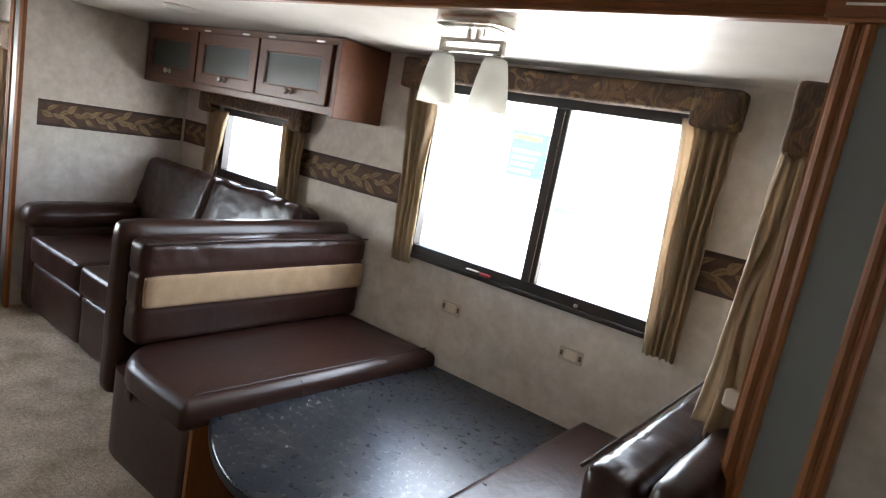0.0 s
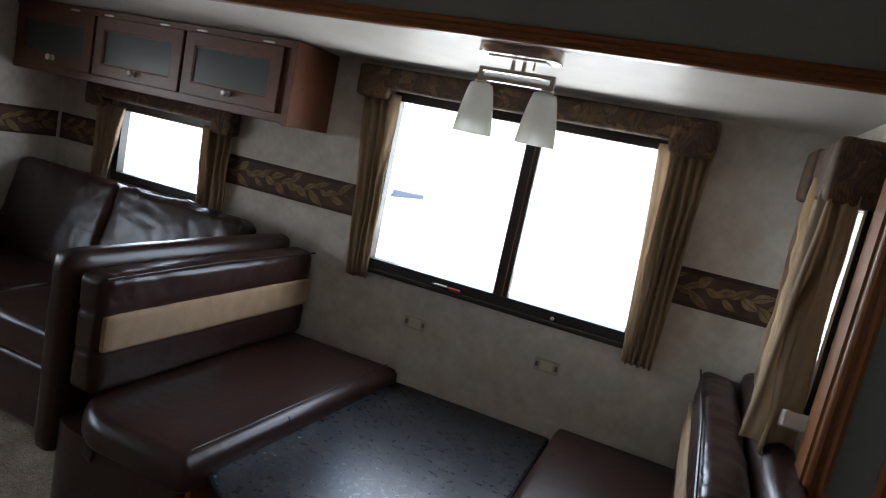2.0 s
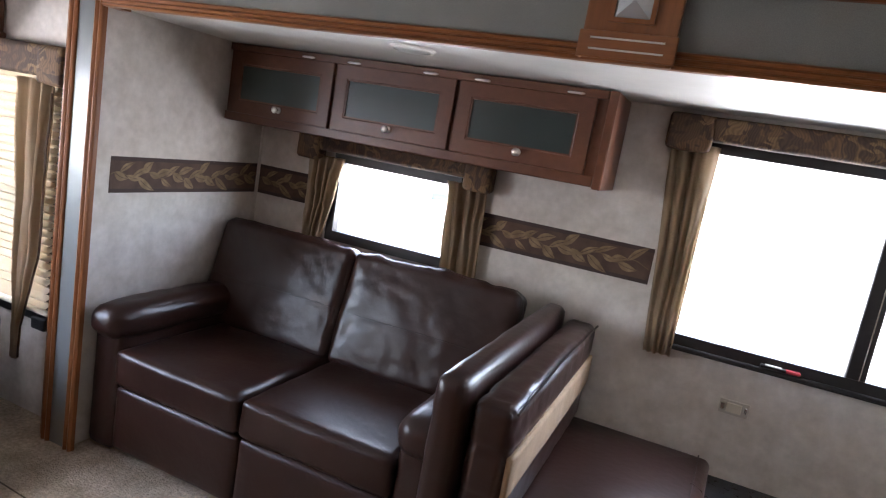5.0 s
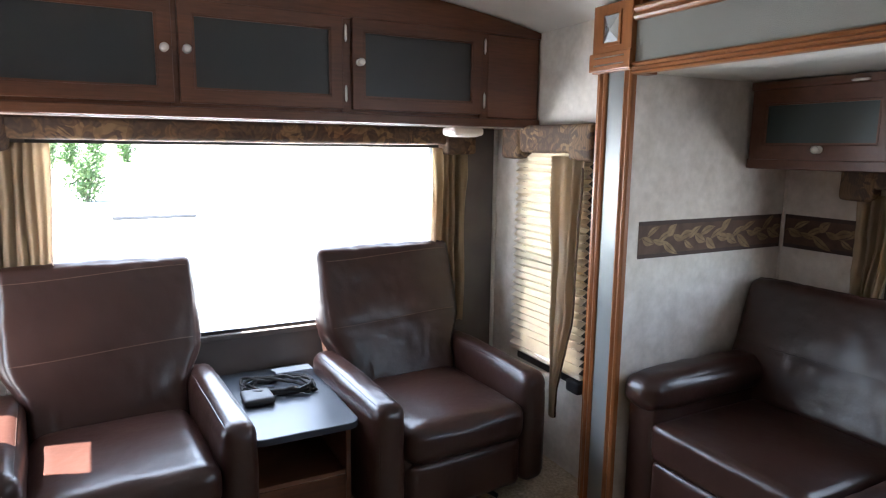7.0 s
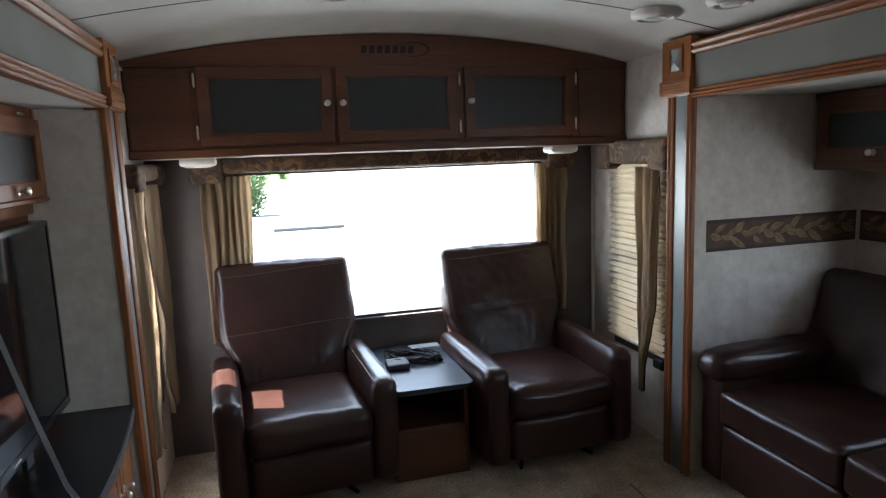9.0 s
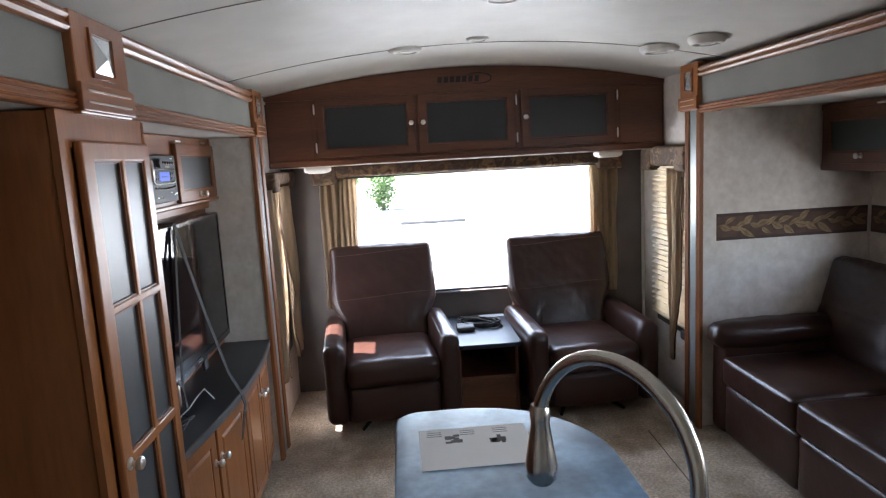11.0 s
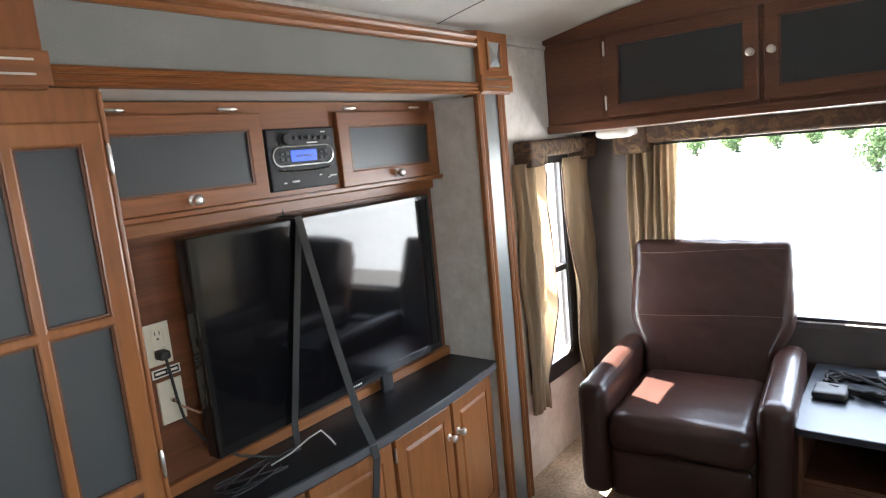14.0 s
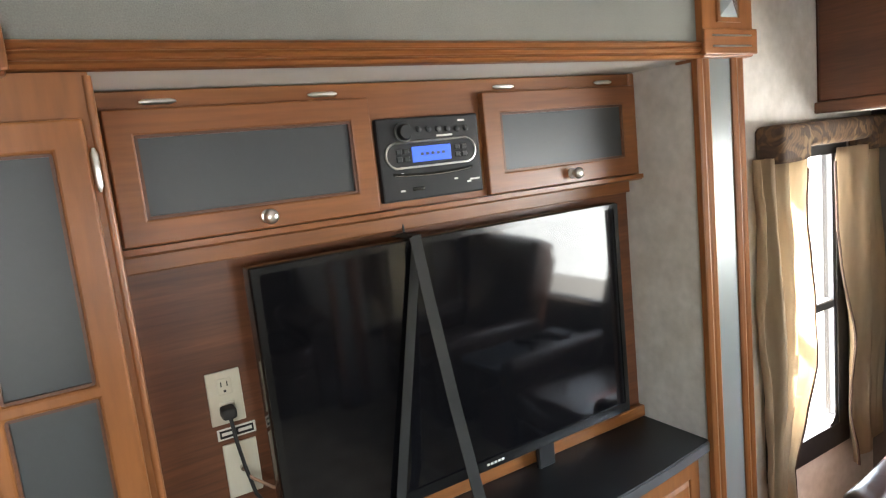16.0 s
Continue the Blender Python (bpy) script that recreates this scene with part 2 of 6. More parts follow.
BRIGHT_METAL = mat("polished_nickel", (0.74, 0.72, 0.68), (0.84, 0.82, 0.78), rough=0.28, metal=1)
MIRROR = mat("silvered_insert", (0.55, 0.57, 0.57), (0.60, 0.62, 0.62), rough=0.22, metal=0.7)
SEAM = mat("carpet_seam", (0.11, 0.085, 0.06), (0.16, 0.125, 0.09), rough=1.0)
KERB = mat("grey_concrete", (0.09, 0.088, 0.085), (0.12, 0.115, 0.11), rough=0.9)
BLACK = mat("black_plastic", (0.012, 0.012, 0.013), (0.016, 0.016, 0.017), rough=0.5, spec=0.3, bump=0.08, bscale=500, bdist=0.001)
BRONZE = mat("dark_window_frame", (0.016, 0.014, 0.014), (0.024, 0.021, 0.020), rough=0.42, rvar=0.05)
SCREEN = mat("tv_screen", (0.004, 0.004, 0.005), (0.005, 0.005, 0.006), rough=0.06, spec=0.42)
EDGE_BAND = mat("grey_edge_band", (0.070, 0.072, 0.078), (0.100, 0.102, 0.108), rough=0.35, scale=10)
STRAP = mat("webbing", (0.013, 0.0125, 0.012), (0.022, 0.021, 0.020), rough=0.85, bump=0.4, bscale=500, bdist=0.002)
WHITE = mat("white_plastic", (0.74, 0.72, 0.67), (0.78, 0.76, 0.71), rough=0.4)
PLATE = mat("grey_almond_plate", (0.44, 0.40, 0.34), (0.48, 0.44, 0.38), rough=0.4)
GLOSS_BLACK = mat("gloss_black", (0.008, 0.008, 0.008), (0.010, 0.010, 0.010), rough=0.15)
ALMOND = mat("almond_plastic", (0.62, 0.57, 0.46), (0.66, 0.61, 0.50), rough=0.35)
PAPER = mat("paper", (0.80, 0.80, 0.79), (0.84, 0.84, 0.83), rough=0.9, scale=3)
INK = mat("ink", (0.10, 0.10, 0.10), (0.16, 0.16, 0.16), rough=0.9)
LETTER = mat("dark_lettering", (0.018, 0.012, 0.010), (0.024, 0.016, 0.013), rough=0.5)
GLASS_SHADE = translucent("alabaster_glass", (0.80, 0.81, 0.78), (0.88, 0.88, 0.85), 0.72, scale=22)
CURTAIN = translucent("tan_curtain", (0.34, 0.248, 0.158), (0.43, 0.325, 0.210), 0.54, scale=10, stretch=(6, 6, 0.4))
BRAID = mat("brown_braid", (0.055, 0.030, 0.018), (0.085, 0.046, 0.028), rough=0.85, scale=60)
BLIND = translucent("pleated_shade", (0.60, 0.52, 0.40), (0.68, 0.60, 0.47), 0.30)
VALANCE = print_material("leaf_print_cloth", (0.064, 0.036, 0.022), ((0.128, 0.072, 0.034), (0.180, 0.110, 0.052), (0.092, 0.052, 0.028)), 13)
BORDER_GROUND = mat("border_ground", (0.070, 0.038, 0.028), (0.110, 0.064, 0.045), rough=0.8, scale=16)
BORDER_EDGE = mat("border_edge", (0.050, 0.030, 0.026), (0.062, 0.038, 0.032), rough=0.8)
LEAF_PRINT = mat("border_leaf", (0.175, 0.112, 0.056), (0.310, 0.215, 0.115), rough=0.8, scale=24)
STEM_PRINT = mat("border_stem", (0.13, 0.085, 0.045), (0.16, 0.11, 0.06), rough=0.8)
PANE = pane_material("window_glass", (0.86, 0.88, 0.88))
RED = mat("red_latch", (0.40, 0.03, 0.04), (0.46, 0.04, 0.05), rough=0.5)
BLUE_LCD = mat("blue_display", (0.02, 0.06, 0.45), (0.03, 0.08, 0.52), rough=0.3)
BLUE_LCD.node_tree.nodes["Principled BSDF"].inputs["Emission Color"].default_value = (0.05, 0.16, 1.0, 1)
BLUE_LCD.node_tree.nodes["Principled BSDF"].inputs["Emission Strength"].default_value = 0.035
RUBBER = mat("cable_black", (0.02, 0.02, 0.02), (0.03, 0.03, 0.03), rough=0.6)
CABLE_GREY = mat("cable_grey", (0.45, 0.44, 0.42), (0.5, 0.49, 0.47), rough=0.5)
CABLE_BROWN = mat("cable_brown", (0.33, 0.19, 0.12), (0.37, 0.22, 0.14), rough=0.5)
GROUND = mat("gravel_lot", (0.20, 0.19, 0.175), (0.28, 0.27, 0.25), rough=0.95, scale=0.6, bump=0.5, bscale=20, bdist=0.03, fine=0.15, fscale=12, detail=8)
GRASS = mat("lawn", (0.07, 0.12, 0.03), (0.12, 0.17, 0.05), rough=1.0, scale=0.8, bump=0.5, bscale=30)
LEAF = mat("foliage", (0.060, 0.11, 0.030), (0.10, 0.16, 0.050), rough=0.7, scale=1.2, fine=0.2, fscale=12)
BARK = mat("bark", (0.10, 0.075, 0.055), (0.16, 0.12, 0.09), rough=0.9, scale=6)
TRAILER_WHITE = mat("white_siding", (0.72, 0.72, 0.71), (0.78, 0.78, 0.77), rough=0.5, scale=2)
TRAILER_BLUE = mat("blue_paint", (0.012, 0.060, 0.120), (0.018, 0.080, 0.150), rough=0.4)
TRAILER_YELLOW = mat("yellow_paint", (0.20, 0.13, 0.015), (0.23, 0.15, 0.02), rough=0.4)


# ---- mesh helpers ----
def bm_box(x0, x1, y0, y1, z0, z1, bevel=0.0, seg=1):
    bm = bmesh.new()
    bmesh.ops.create_cube(bm, size=1)
    for v in bm.verts:
        v.co = Vector(((x0 + x1) / 2 + v.co.x * (x1 - x0), (y0 + y1) / 2 + v.co.y * (y1 - y0), (z0 + z1) / 2 + v.co.z * (z1 - z0)))
    if bevel:
        bmesh.ops.bevel(bm, geom=bm.edges[:], offset=bevel, segments=seg, affect="EDGES", profile=0.6)
    return bm


def moved(bm, m):
    bmesh.ops.transform(bm, matrix=m, verts=bm.verts)
    return bm


def joined(*bms):
    out = bms[0]
    for b in bms[1:]:
        me = bpy.data.meshes.new("tmp")
        b.to_mesh(me)
        out.from_mesh(me)
        bpy.data.meshes.remove(me)
        b.free()
    return out


def bm_prism(poly, axis, lo, hi, bevel=0.0, seg=1):
    """A flat outline (in the two other axes, in order) drawn out along an axis."""
    bm = bmesh.new()
    def at(p, h):
        c = list(p)
        c.insert("xyz".index(axis), h)
        return c
    a = [bm.verts.new(at(p, lo)) for p in poly]
    b = [bm.verts.new(at(p, hi)) for p in poly]
    bm.faces.new(a)
    bm.faces.new(b[::-1])
    for i in range(len(poly)):
        j = (i + 1) % len(poly)
        bm.faces.new((a[j], a[i], b[i], b[j]))
    bmesh.ops.recalc_face_normals(bm, faces=bm.faces[:])
    if bevel:
        rim = [e for e in bm.edges if len({(v in a) for v in e.verts}) == 1]
        bmesh.ops.bevel(bm, geom=rim, offset=bevel, segments=seg, affect="EDGES", profile=0.6)
    return bm


def bm_tube(points, r, n=10, close=True):
    """A round bar along a line of points; r is one radius or one for each point."""
    pts = [Vector(p) for p in points]
    rs = r if isinstance(r, (list, tuple)) else [r] * len(pts)
    bm = bmesh.new()
    rings, up = [], None
    for i, p in enumerate(pts):
        d = (pts[min(i + 1, len(pts) - 1)] - pts[max(i - 1, 0)]).normalized()
        if up is None:
            up = d.orthogonal().normalized()
        up = (up - d * up.dot(d)).normalized()
        s = d.cross(up)
        rings.append([bm.verts.new(p + (up * math.cos(2 * math.pi * k / n) + s * math.sin(2 * math.pi * k / n)) * rs[i]) for k in range(n)])
    for a, b in zip(rings, rings[1:]):
        for k in range(n):
            bm.faces.new((a[k], a[(k + 1) % n], b[(k + 1) % n], b[k]))
    if close:
        bm.faces.new(rings[0][::-1])
        bm.faces.new(rings[-1])
    bmesh.ops.recalc_face_normals(bm, faces=bm.faces[:])
    return bm


def bm_lathe(profile, n=24, at=(0, 0, 0)):
    """Rings of (radius, height) turned about the upright axis."""
    bm = bmesh.new()
    rings = [[bm.verts.new((at[0] + r * math.cos(2 * math.pi * k / n), at[1] + r * math.sin(2 * math.pi * k / n), at[2] + z)) for k in range(n)] for r, z in profile]
    for a, b in zip(rings, rings[1:]):
        for k in range(n):
            bm.faces.new((a[k], a[(k + 1) % n], b[(k + 1) % n], b[k]))
    if profile[0][0] > 0.0005:
        bm.faces.new(rings[0][::-1])
    if profile[-1][0] > 0.0005:
        bm.faces.new(rings[-1])
    bmesh.ops.remove_doubles(bm, verts=bm.verts, dist=0.0002)
    bmesh.ops.recalc_face_normals(bm, faces=bm.faces[:])
    return bm


def bm_soft(x0, x1, y0, y1, z0, z1, r=0.03, puff=0.0, wrinkle=0.0, cuts=12, seams=(), seed=0.0, sag=0.0):
    """A stuffed cushion: a rounded box that swells in the middle, with shallow creases. seams: (axis, place 0..1, depth, width)."""
    bm = bmesh.new()
    bmesh.ops.create_cube(bm, size=2)
    bmesh.ops.subdivide_edges(bm, edges=bm.edges[:], cuts=cuts, use_grid_fill=True)
    h = Vector(((x1 - x0) / 2, (y1 - y0) / 2, (z1 - z0) / 2))
    c = Vector(((x0 + x1) / 2, (y0 + y1) / 2, (z0 + z1) / 2))
    rr = min(r, h.x * 0.98, h.y * 0.98, h.z * 0.98)
    for v in bm.verts:
        u = v.co.copy()
        # crowd the rows towards the rims, where the rounding is
        u = Vector([math.copysign(1 - (1 - abs(q)) ** 1.35, q) for q in u])
        p = Vector((u.x * h.x, u.y * h.y, u.z * h.z))
        q = Vector([max(-(h[i] - rr), min(h[i] - rr, p[i])) for i in range(3)])
        d = p - q
        n = d.normalized() if d.length > 1e-6 else Vector((0, 0, 1))
        p = q + n * rr
        bulge = Vector([math.copysign(1, u[i]) * max(0, abs(n[i]) - 0.55) * (1 - u[(i + 1) % 3] ** 2) * (1 - u[(i + 2) % 3] ** 2) for i in range(3)])
        p += bulge * puff * 2.2
        for axis, place, depth, width in seams:
            i = "xyz".index(axis)
            f = (u[i] + 1) / 2
            p -= n * depth * math.exp(-(((f - place) * 2 * h[i]) / width) ** 2)
        if sag and n.z > 0.4:
            p.z -= sag * (1 - u.x ** 2) * (1 - u.y ** 2)
        if wrinkle:
            w = noise.noise(Vector((p.x * 9 + seed, p.y * 9 - seed, p.z * 9 + 2 * seed))) + 0.5 * noise.noise(Vector((p.x * 24 + seed, p.y * 24, p.z * 24)))
            p += n * w * wrinkle
        v.co = c + p
    return bm


def creased(bm, freq, depth, where=None, seed=0.0, sharp=0.10):
    """Presses thin creases into a cushion, along the lines where a noise of the given frequencies crosses nought."""
    bm.normal_update()
    shift = []
    for v in bm.verts:
        p = v.co
        w = abs(noise.noise((p.x * freq[0] + seed, p.y * freq[1] - seed, p.z * freq[2] + 2 * seed)))
        k = max(0.0, 1 - w / sharp) ** 1.5 - 0.35 * max(0.0, 1 - abs(w - 2 * sharp) / sharp)
        shift.append(v.normal * (-depth * k * (where(p) if where else 1.0)))
    for v, d in zip(bm.verts, shift):
        v.co += d
    return bm


def thing(name, base, label, category, group="", kind=""):
    ob = new(name)
    ob.empty_display_size = 0.1
    ob.location = base
    return tagged(ob, label, category, group, kind)


def root_place(ob):
    p = Vector((0, 0, 0))
    while ob is not None:
        p += ob.location
        ob = ob.parent
    return p


def part(name, bm, material, parent, label="", smooth=None):
    """Links a bmesh, given in the room's metres, as one mesh under a thing or under a part."""
    bmesh.ops.translate(bm, verts=bm.verts, vec=-root_place(parent))
    me = bpy.data.meshes.new(name)
    bm.to_mesh(me)
    bm.free()
    me.materials.append(material)
    if smooth is not None:
        me.shade_smooth()
        if smooth < 180:
            me.set_sharp_from_angle(angle=radians(smooth))
    ob = new(name, me)
    ob.parent = parent
    if label:
        ob["label"] = label
    return ob


def solo(name, bm, material, label="", category="", group="", kind="", smooth=None, base=(0, 0, 0)):
    """A thing or a piece of the setting that is one mesh."""
    bmesh.ops.translate(bm, verts=bm.verts, vec=-Vector(base))
    me = bpy.data.meshes.new(name)
    bm.to_mesh(me)
    bm.free()
    me.materials.append(material)
    if smooth is not None:
        me.shade_smooth()
        if smooth < 180:
            me.set_sharp_from_angle(angle=radians(smooth))
    ob = new(name, me)
    ob.location = base
    return tagged(ob, label, category, group, kind)


def bm_wall(axis, near, far, ur, zr, holes=()):
    """A wall across an axis ('x' or 'y'), from near to far, over the range ur along it and zr in height, with oblong openings (u0, u1, z0, z1)."""
    us = sorted({ur[0], ur[1], *[h[0] for h in holes], *[h[1] for h in holes]})
    zs = sorted({zr[0], zr[1], *[h[2] for h in holes], *[h[3] for h in holes]})
    us = [u for u in us if ur[0] <= u <= ur[1]]
    zs = [z for z in zs if zr[0] <= z <= zr[1]]
    def solid(i, k):
        if not (0 <= i < len(us) - 1 and 0 <= k < len(zs) - 1):
            return False
        u, z = (us[i] + us[i + 1]) / 2, (zs[k] + zs[k + 1]) / 2
        return not any(h[0] < u < h[1] and h[2] < z < h[3] for h in holes)
    bm = bmesh.new()
    made = {}
    def vert(w, i, k):
        key = (w, i, k)
        if key not in made:
            made[key] = bm.verts.new((w, us[i], zs[k]) if axis == "x" else (us[i], w, zs[k]))
        return made[key]
    for i in range(len(us) - 1):
        for k in range(len(zs) - 1):
            if not solid(i, k):
                continue
            for w in (near, far):
                bm.faces.new([vert(w, i, k), vert(w, i + 1, k), vert(w, i + 1, k + 1), vert(w, i, k + 1)])
            for (di, dk), (a, b) in {(-1, 0): ((i, k), (i, k + 1)), (1, 0): ((i + 1, k), (i + 1, k + 1)), (0, -1): ((i, k), (i + 1, k)), (0, 1): ((i, k + 1), (i + 1, k + 1))}.items():
                if not solid(i + di, k + dk):
                    bm.faces.new([vert(near, *a), vert(near, *b), vert(far, *b), vert(far, *a)])
    bmesh.ops.recalc_face_normals(bm, faces=bm.faces[:])
    return bm


def rounded(x0, x1, y0, y1, radii, n=8):
    """An oblong outline whose corners (x0y0, x1y0, x1y1, x0y1) are rounded by radii."""
    out = []
    for (cx, cy, sx, sy, a0), r in zip(((x0, y0, 1, 1, 180), (x1, y0, -1, 1, 270), (x1, y1, -1, -1, 0), (x0, y1, 1, -1, 90)), radii):
        if r <= 0:
            out.append((cx, cy))
            continue
        for k in range(n + 1):
            a = radians(a0 + 90 * k / n)
            out.append((cx + sx * r + r * math.cos(a), cy + sy * r + r * math.sin(a)))
    return out


def bm_grid(rows):
    """A sheet through rows of points."""
    bm = bmesh.new()
    vs = [[bm.verts.new(p) for p in row] for row in rows]
    for a, b in zip(vs, vs[1:]):
        for k in range(len(a) - 1):
            bm.faces.new((a[k], a[k + 1], b[k + 1], b[k]))
    return bm


def thicken(ob, t):
    md = ob.modifiers.new("thickness", "SOLIDIFY")
    md.thickness, md.offset = t, 0
    return ob


def bm_pillow(x0, x1, y0, y1, radii, z0, z1, r=0.045, low=0.014, crown=0.008):
    """A flat cushion with a rounded outline: the rim rolls over by r at the top and by low at the bottom."""
    prof = [(low, z0), (low * 0.3, z0 + low * 0.3), (0.0, z0 + low)]
    prof += [(r * (1 - math.cos(a)), z1 - r + r * math.sin(a)) for a in np.linspace(0, math.pi / 2, 8)]
    prof += [(r + 0.06, z1 + crown * 0.6), (r + 0.14, z1 + crown)]
    bm = bmesh.new()
    rings = []
    for i, z in prof:
        rings.append([bm.verts.new((x, y, z)) for x, y in rounded(x0 + i, x1 - i, y0 + i, y1 - i, [max(0.004, q - i) for q in radii], 9)])
    for a, b in zip(rings, rings[1:]):
        for k in range(len(a)):
            bm.faces.new((a[k], a[(k + 1) % len(a)], b[(k + 1) % len(a)], b[k]))
    bm.faces.new(rings[0][::-1])
    bm.faces.new(rings[-1])
    bmesh.ops.recalc_face_normals(bm, faces=bm.faces[:])
    return bm


# ---- the setting ----
XR, XF = -4.98, 1.70            # rear and front walls
YR, YL = 1.66, -0.92            # the long side walls
SB = 2.565                      # back wall of the sofa and dinette slide-out
SE0, SE1 = -3.91, 0.075         # its end walls
SZ = 1.825                      # its ceiling
TB, TZ = -1.135, 1.81           # back panel and ceiling of the television slide-out
TE0, TE1 = -3.915, -0.90
WINDOWS = {"big": (-1.742, -0.452, 0.872, 1.712), "small": (-3.42, -2.75, 0.955, 1.37)}


def arch(y):
    return 2.212 - 0.082 * (y - 0.37) ** 2


ground = bm_grid([[(x, y, -0.85) for x in np.linspace(-900, 900, 13)] for y in np.linspace(-900, 900, 13)])
solo("ground", ground, GROUND, "pale sunlit gravel lot outside the camper", "ground", kind="structure")
solo("floor", bm_box(XR, XF, -1.56, SB, -0.06, 0.0), CARPET, "beige cut-pile carpet floor, trodden and marked", "floor", kind="structure")

rows = []
for x in (XR - 0.06, -3.0, -1.0, XF + 0.06):
    rows.append([(x, y, arch(y)) for y in np.linspace(YL - 0.05, YR + 0.05, 33)])
bm = bm_grid(rows)
top = bmesh.ops.extrude_face_region(bm, geom=bm.faces[:])
for v in [g for g in top["geom"] if isinstance(g, bmesh.types.BMVert)]:
    v.co.z += 0.06
bmesh.ops.recalc_face_normals(bm, faces=bm.faces[:])
solo("ceiling", bm, CEIL, "arched cream vinyl ceiling with flat seam strips", "ceiling", kind="structure", smooth=40)
for i, xs in enumerate((-3.78, -2.52, -1.28, -0.04)):
    strip = joined(*[bm_tube([(xs, y, arch(y) + 0.0005) for y in np.linspace(YL, YR, 33)], 0.0035, 6)])
    solo("ceiling_trim", strip, FASCIA, "thin grey seam strip across the ceiling", "trim", "ceiling seams", "structure", smooth=60)

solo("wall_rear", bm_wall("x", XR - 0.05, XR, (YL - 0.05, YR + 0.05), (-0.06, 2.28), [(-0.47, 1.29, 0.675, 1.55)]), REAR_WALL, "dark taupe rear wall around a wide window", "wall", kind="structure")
solo("wall_front", bm_wall("x", XF, XF + 0.05, (YL - 0.05, YR + 0.05), (-0.06, 2.28)), WALL, "plain cream front wall", "wall", kind="structure")
solo("wall_right", bm_wall("y", YR, YR + 0.045, (XR, XF), (-0.06, 2.28), [(SE0 - 0.041, SE1 - 0.025, -0.06, SZ + 0.03), (-4.69, -4.20, 0.46, 1.55)]), WALL, "cream mottled vinyl side wall", "wall", kind="structure")
solo("wall_left", bm_wall("y", YL - 0.045, YL, (XR, -0.69), (-0.06, 2.28), [(TE0 - 0.041, TE1, -0.06, TZ + 0.03), (-4.765, -4.28, 0.425, 1.55)]), WALL, "cream mottled vinyl side wall", "wall", kind="structure")
solo("wall_left_front", bm_wall("y", YL - 0.045, YL, (-0.689, XF), (-0.06, 2.28)), WALL, "plain cream kitchen wall", "wall", kind="structure")
solo("wall_slide_back", bm_wall("y", SB, SB + 0.045, (SE0 - 0.04, SE1 + 0.04), (-0.06, SZ + 0.05), list(WINDOWS.values())), WALL, "cream mottled vinyl wall behind the dinette and sofa", "wall", kind="structure")
solo("wall_slide_end_1", bm_wall("x", SE0 - 0.04, SE0, (1.5665, SB - 0.001), (-0.06, SZ - 0.001)), WALL, "cream mottled vinyl wall at the sofa's end", "wall", kind="structure")
solo("wall_slide_end_2", bm_wall("x", SE1, SE1 + 0.04, (YR + 0.001, SB - 0.001), (-0.06, SZ + 0.05), [(1.90, 2.28, 0.98, 1.60)]), WALL, "cream wall with a narrow window beside the dinette", "wall", kind="structure")
solo("ceiling_slide", bm_box(SE0 - 0.04, SE1 + 0.04, 1.5655, SB, SZ, SZ + 0.05), CEIL, "glossy cream slide-out ceiling", "ceiling", kind="structure")
solo("wall_tv_back", bm_wall("y", -1.56, -1.52, (TE0 - 0.04, TE1 + 0.04), (-0.06, TZ + 0.05)), WALL, "cream outer wall of the television slide-out", "wall", kind="structure")
solo("wall_tv_end_1", bm_wall("x", TE0 - 0.04, TE0, (-1.52, -0.8695), (-0.06, TZ - 0.001)), WALL, "cream mottled vinyl wall beside the television", "wall", kind="structure")
solo("wall_tv_end_2", bm_wall("x", TE1, TE1 + 0.04, (-1.52, YL - 0.001), (-0.06, TZ + 0.05)), WALL, "cream end wall of the television slide-out", "wall", kind="structure")
solo("ceiling_tv", bm_box(TE0 - 0.04, TE1 + 0.04, -1.52, -0.8685, TZ, TZ + 0.05), CEIL, "glossy cream slide-out ceiling", "ceiling", kind="structure")


# fluted wood trim round the slide-out openings
def fluted(axis, lo, hi, u0, u1, face, out, n=3, depth=0.022):
    """A fluted moulding along an axis ('x' level, 'z' upright); u0..u1 is its width, face the plane it stands on, out +1/-1 its front along y."""
    prof = [(u0, face)]
    w = (u1 - u0) / n
    for i in range(n):
        for f in (0.06, 0.2, 0.5, 0.8, 0.94):
            prof.append((u0 + w * (i + f), face + out * depth * (0.62 + 0.38 * math.sin(math.pi * f))))
    prof.append((u1, face))
    if axis == "x":
        return bm_prism([(p[1], p[0]) for p in prof], "x", lo, hi)
    return bm_prism([(p[0], p[1]) for p in prof], "z", lo, hi)


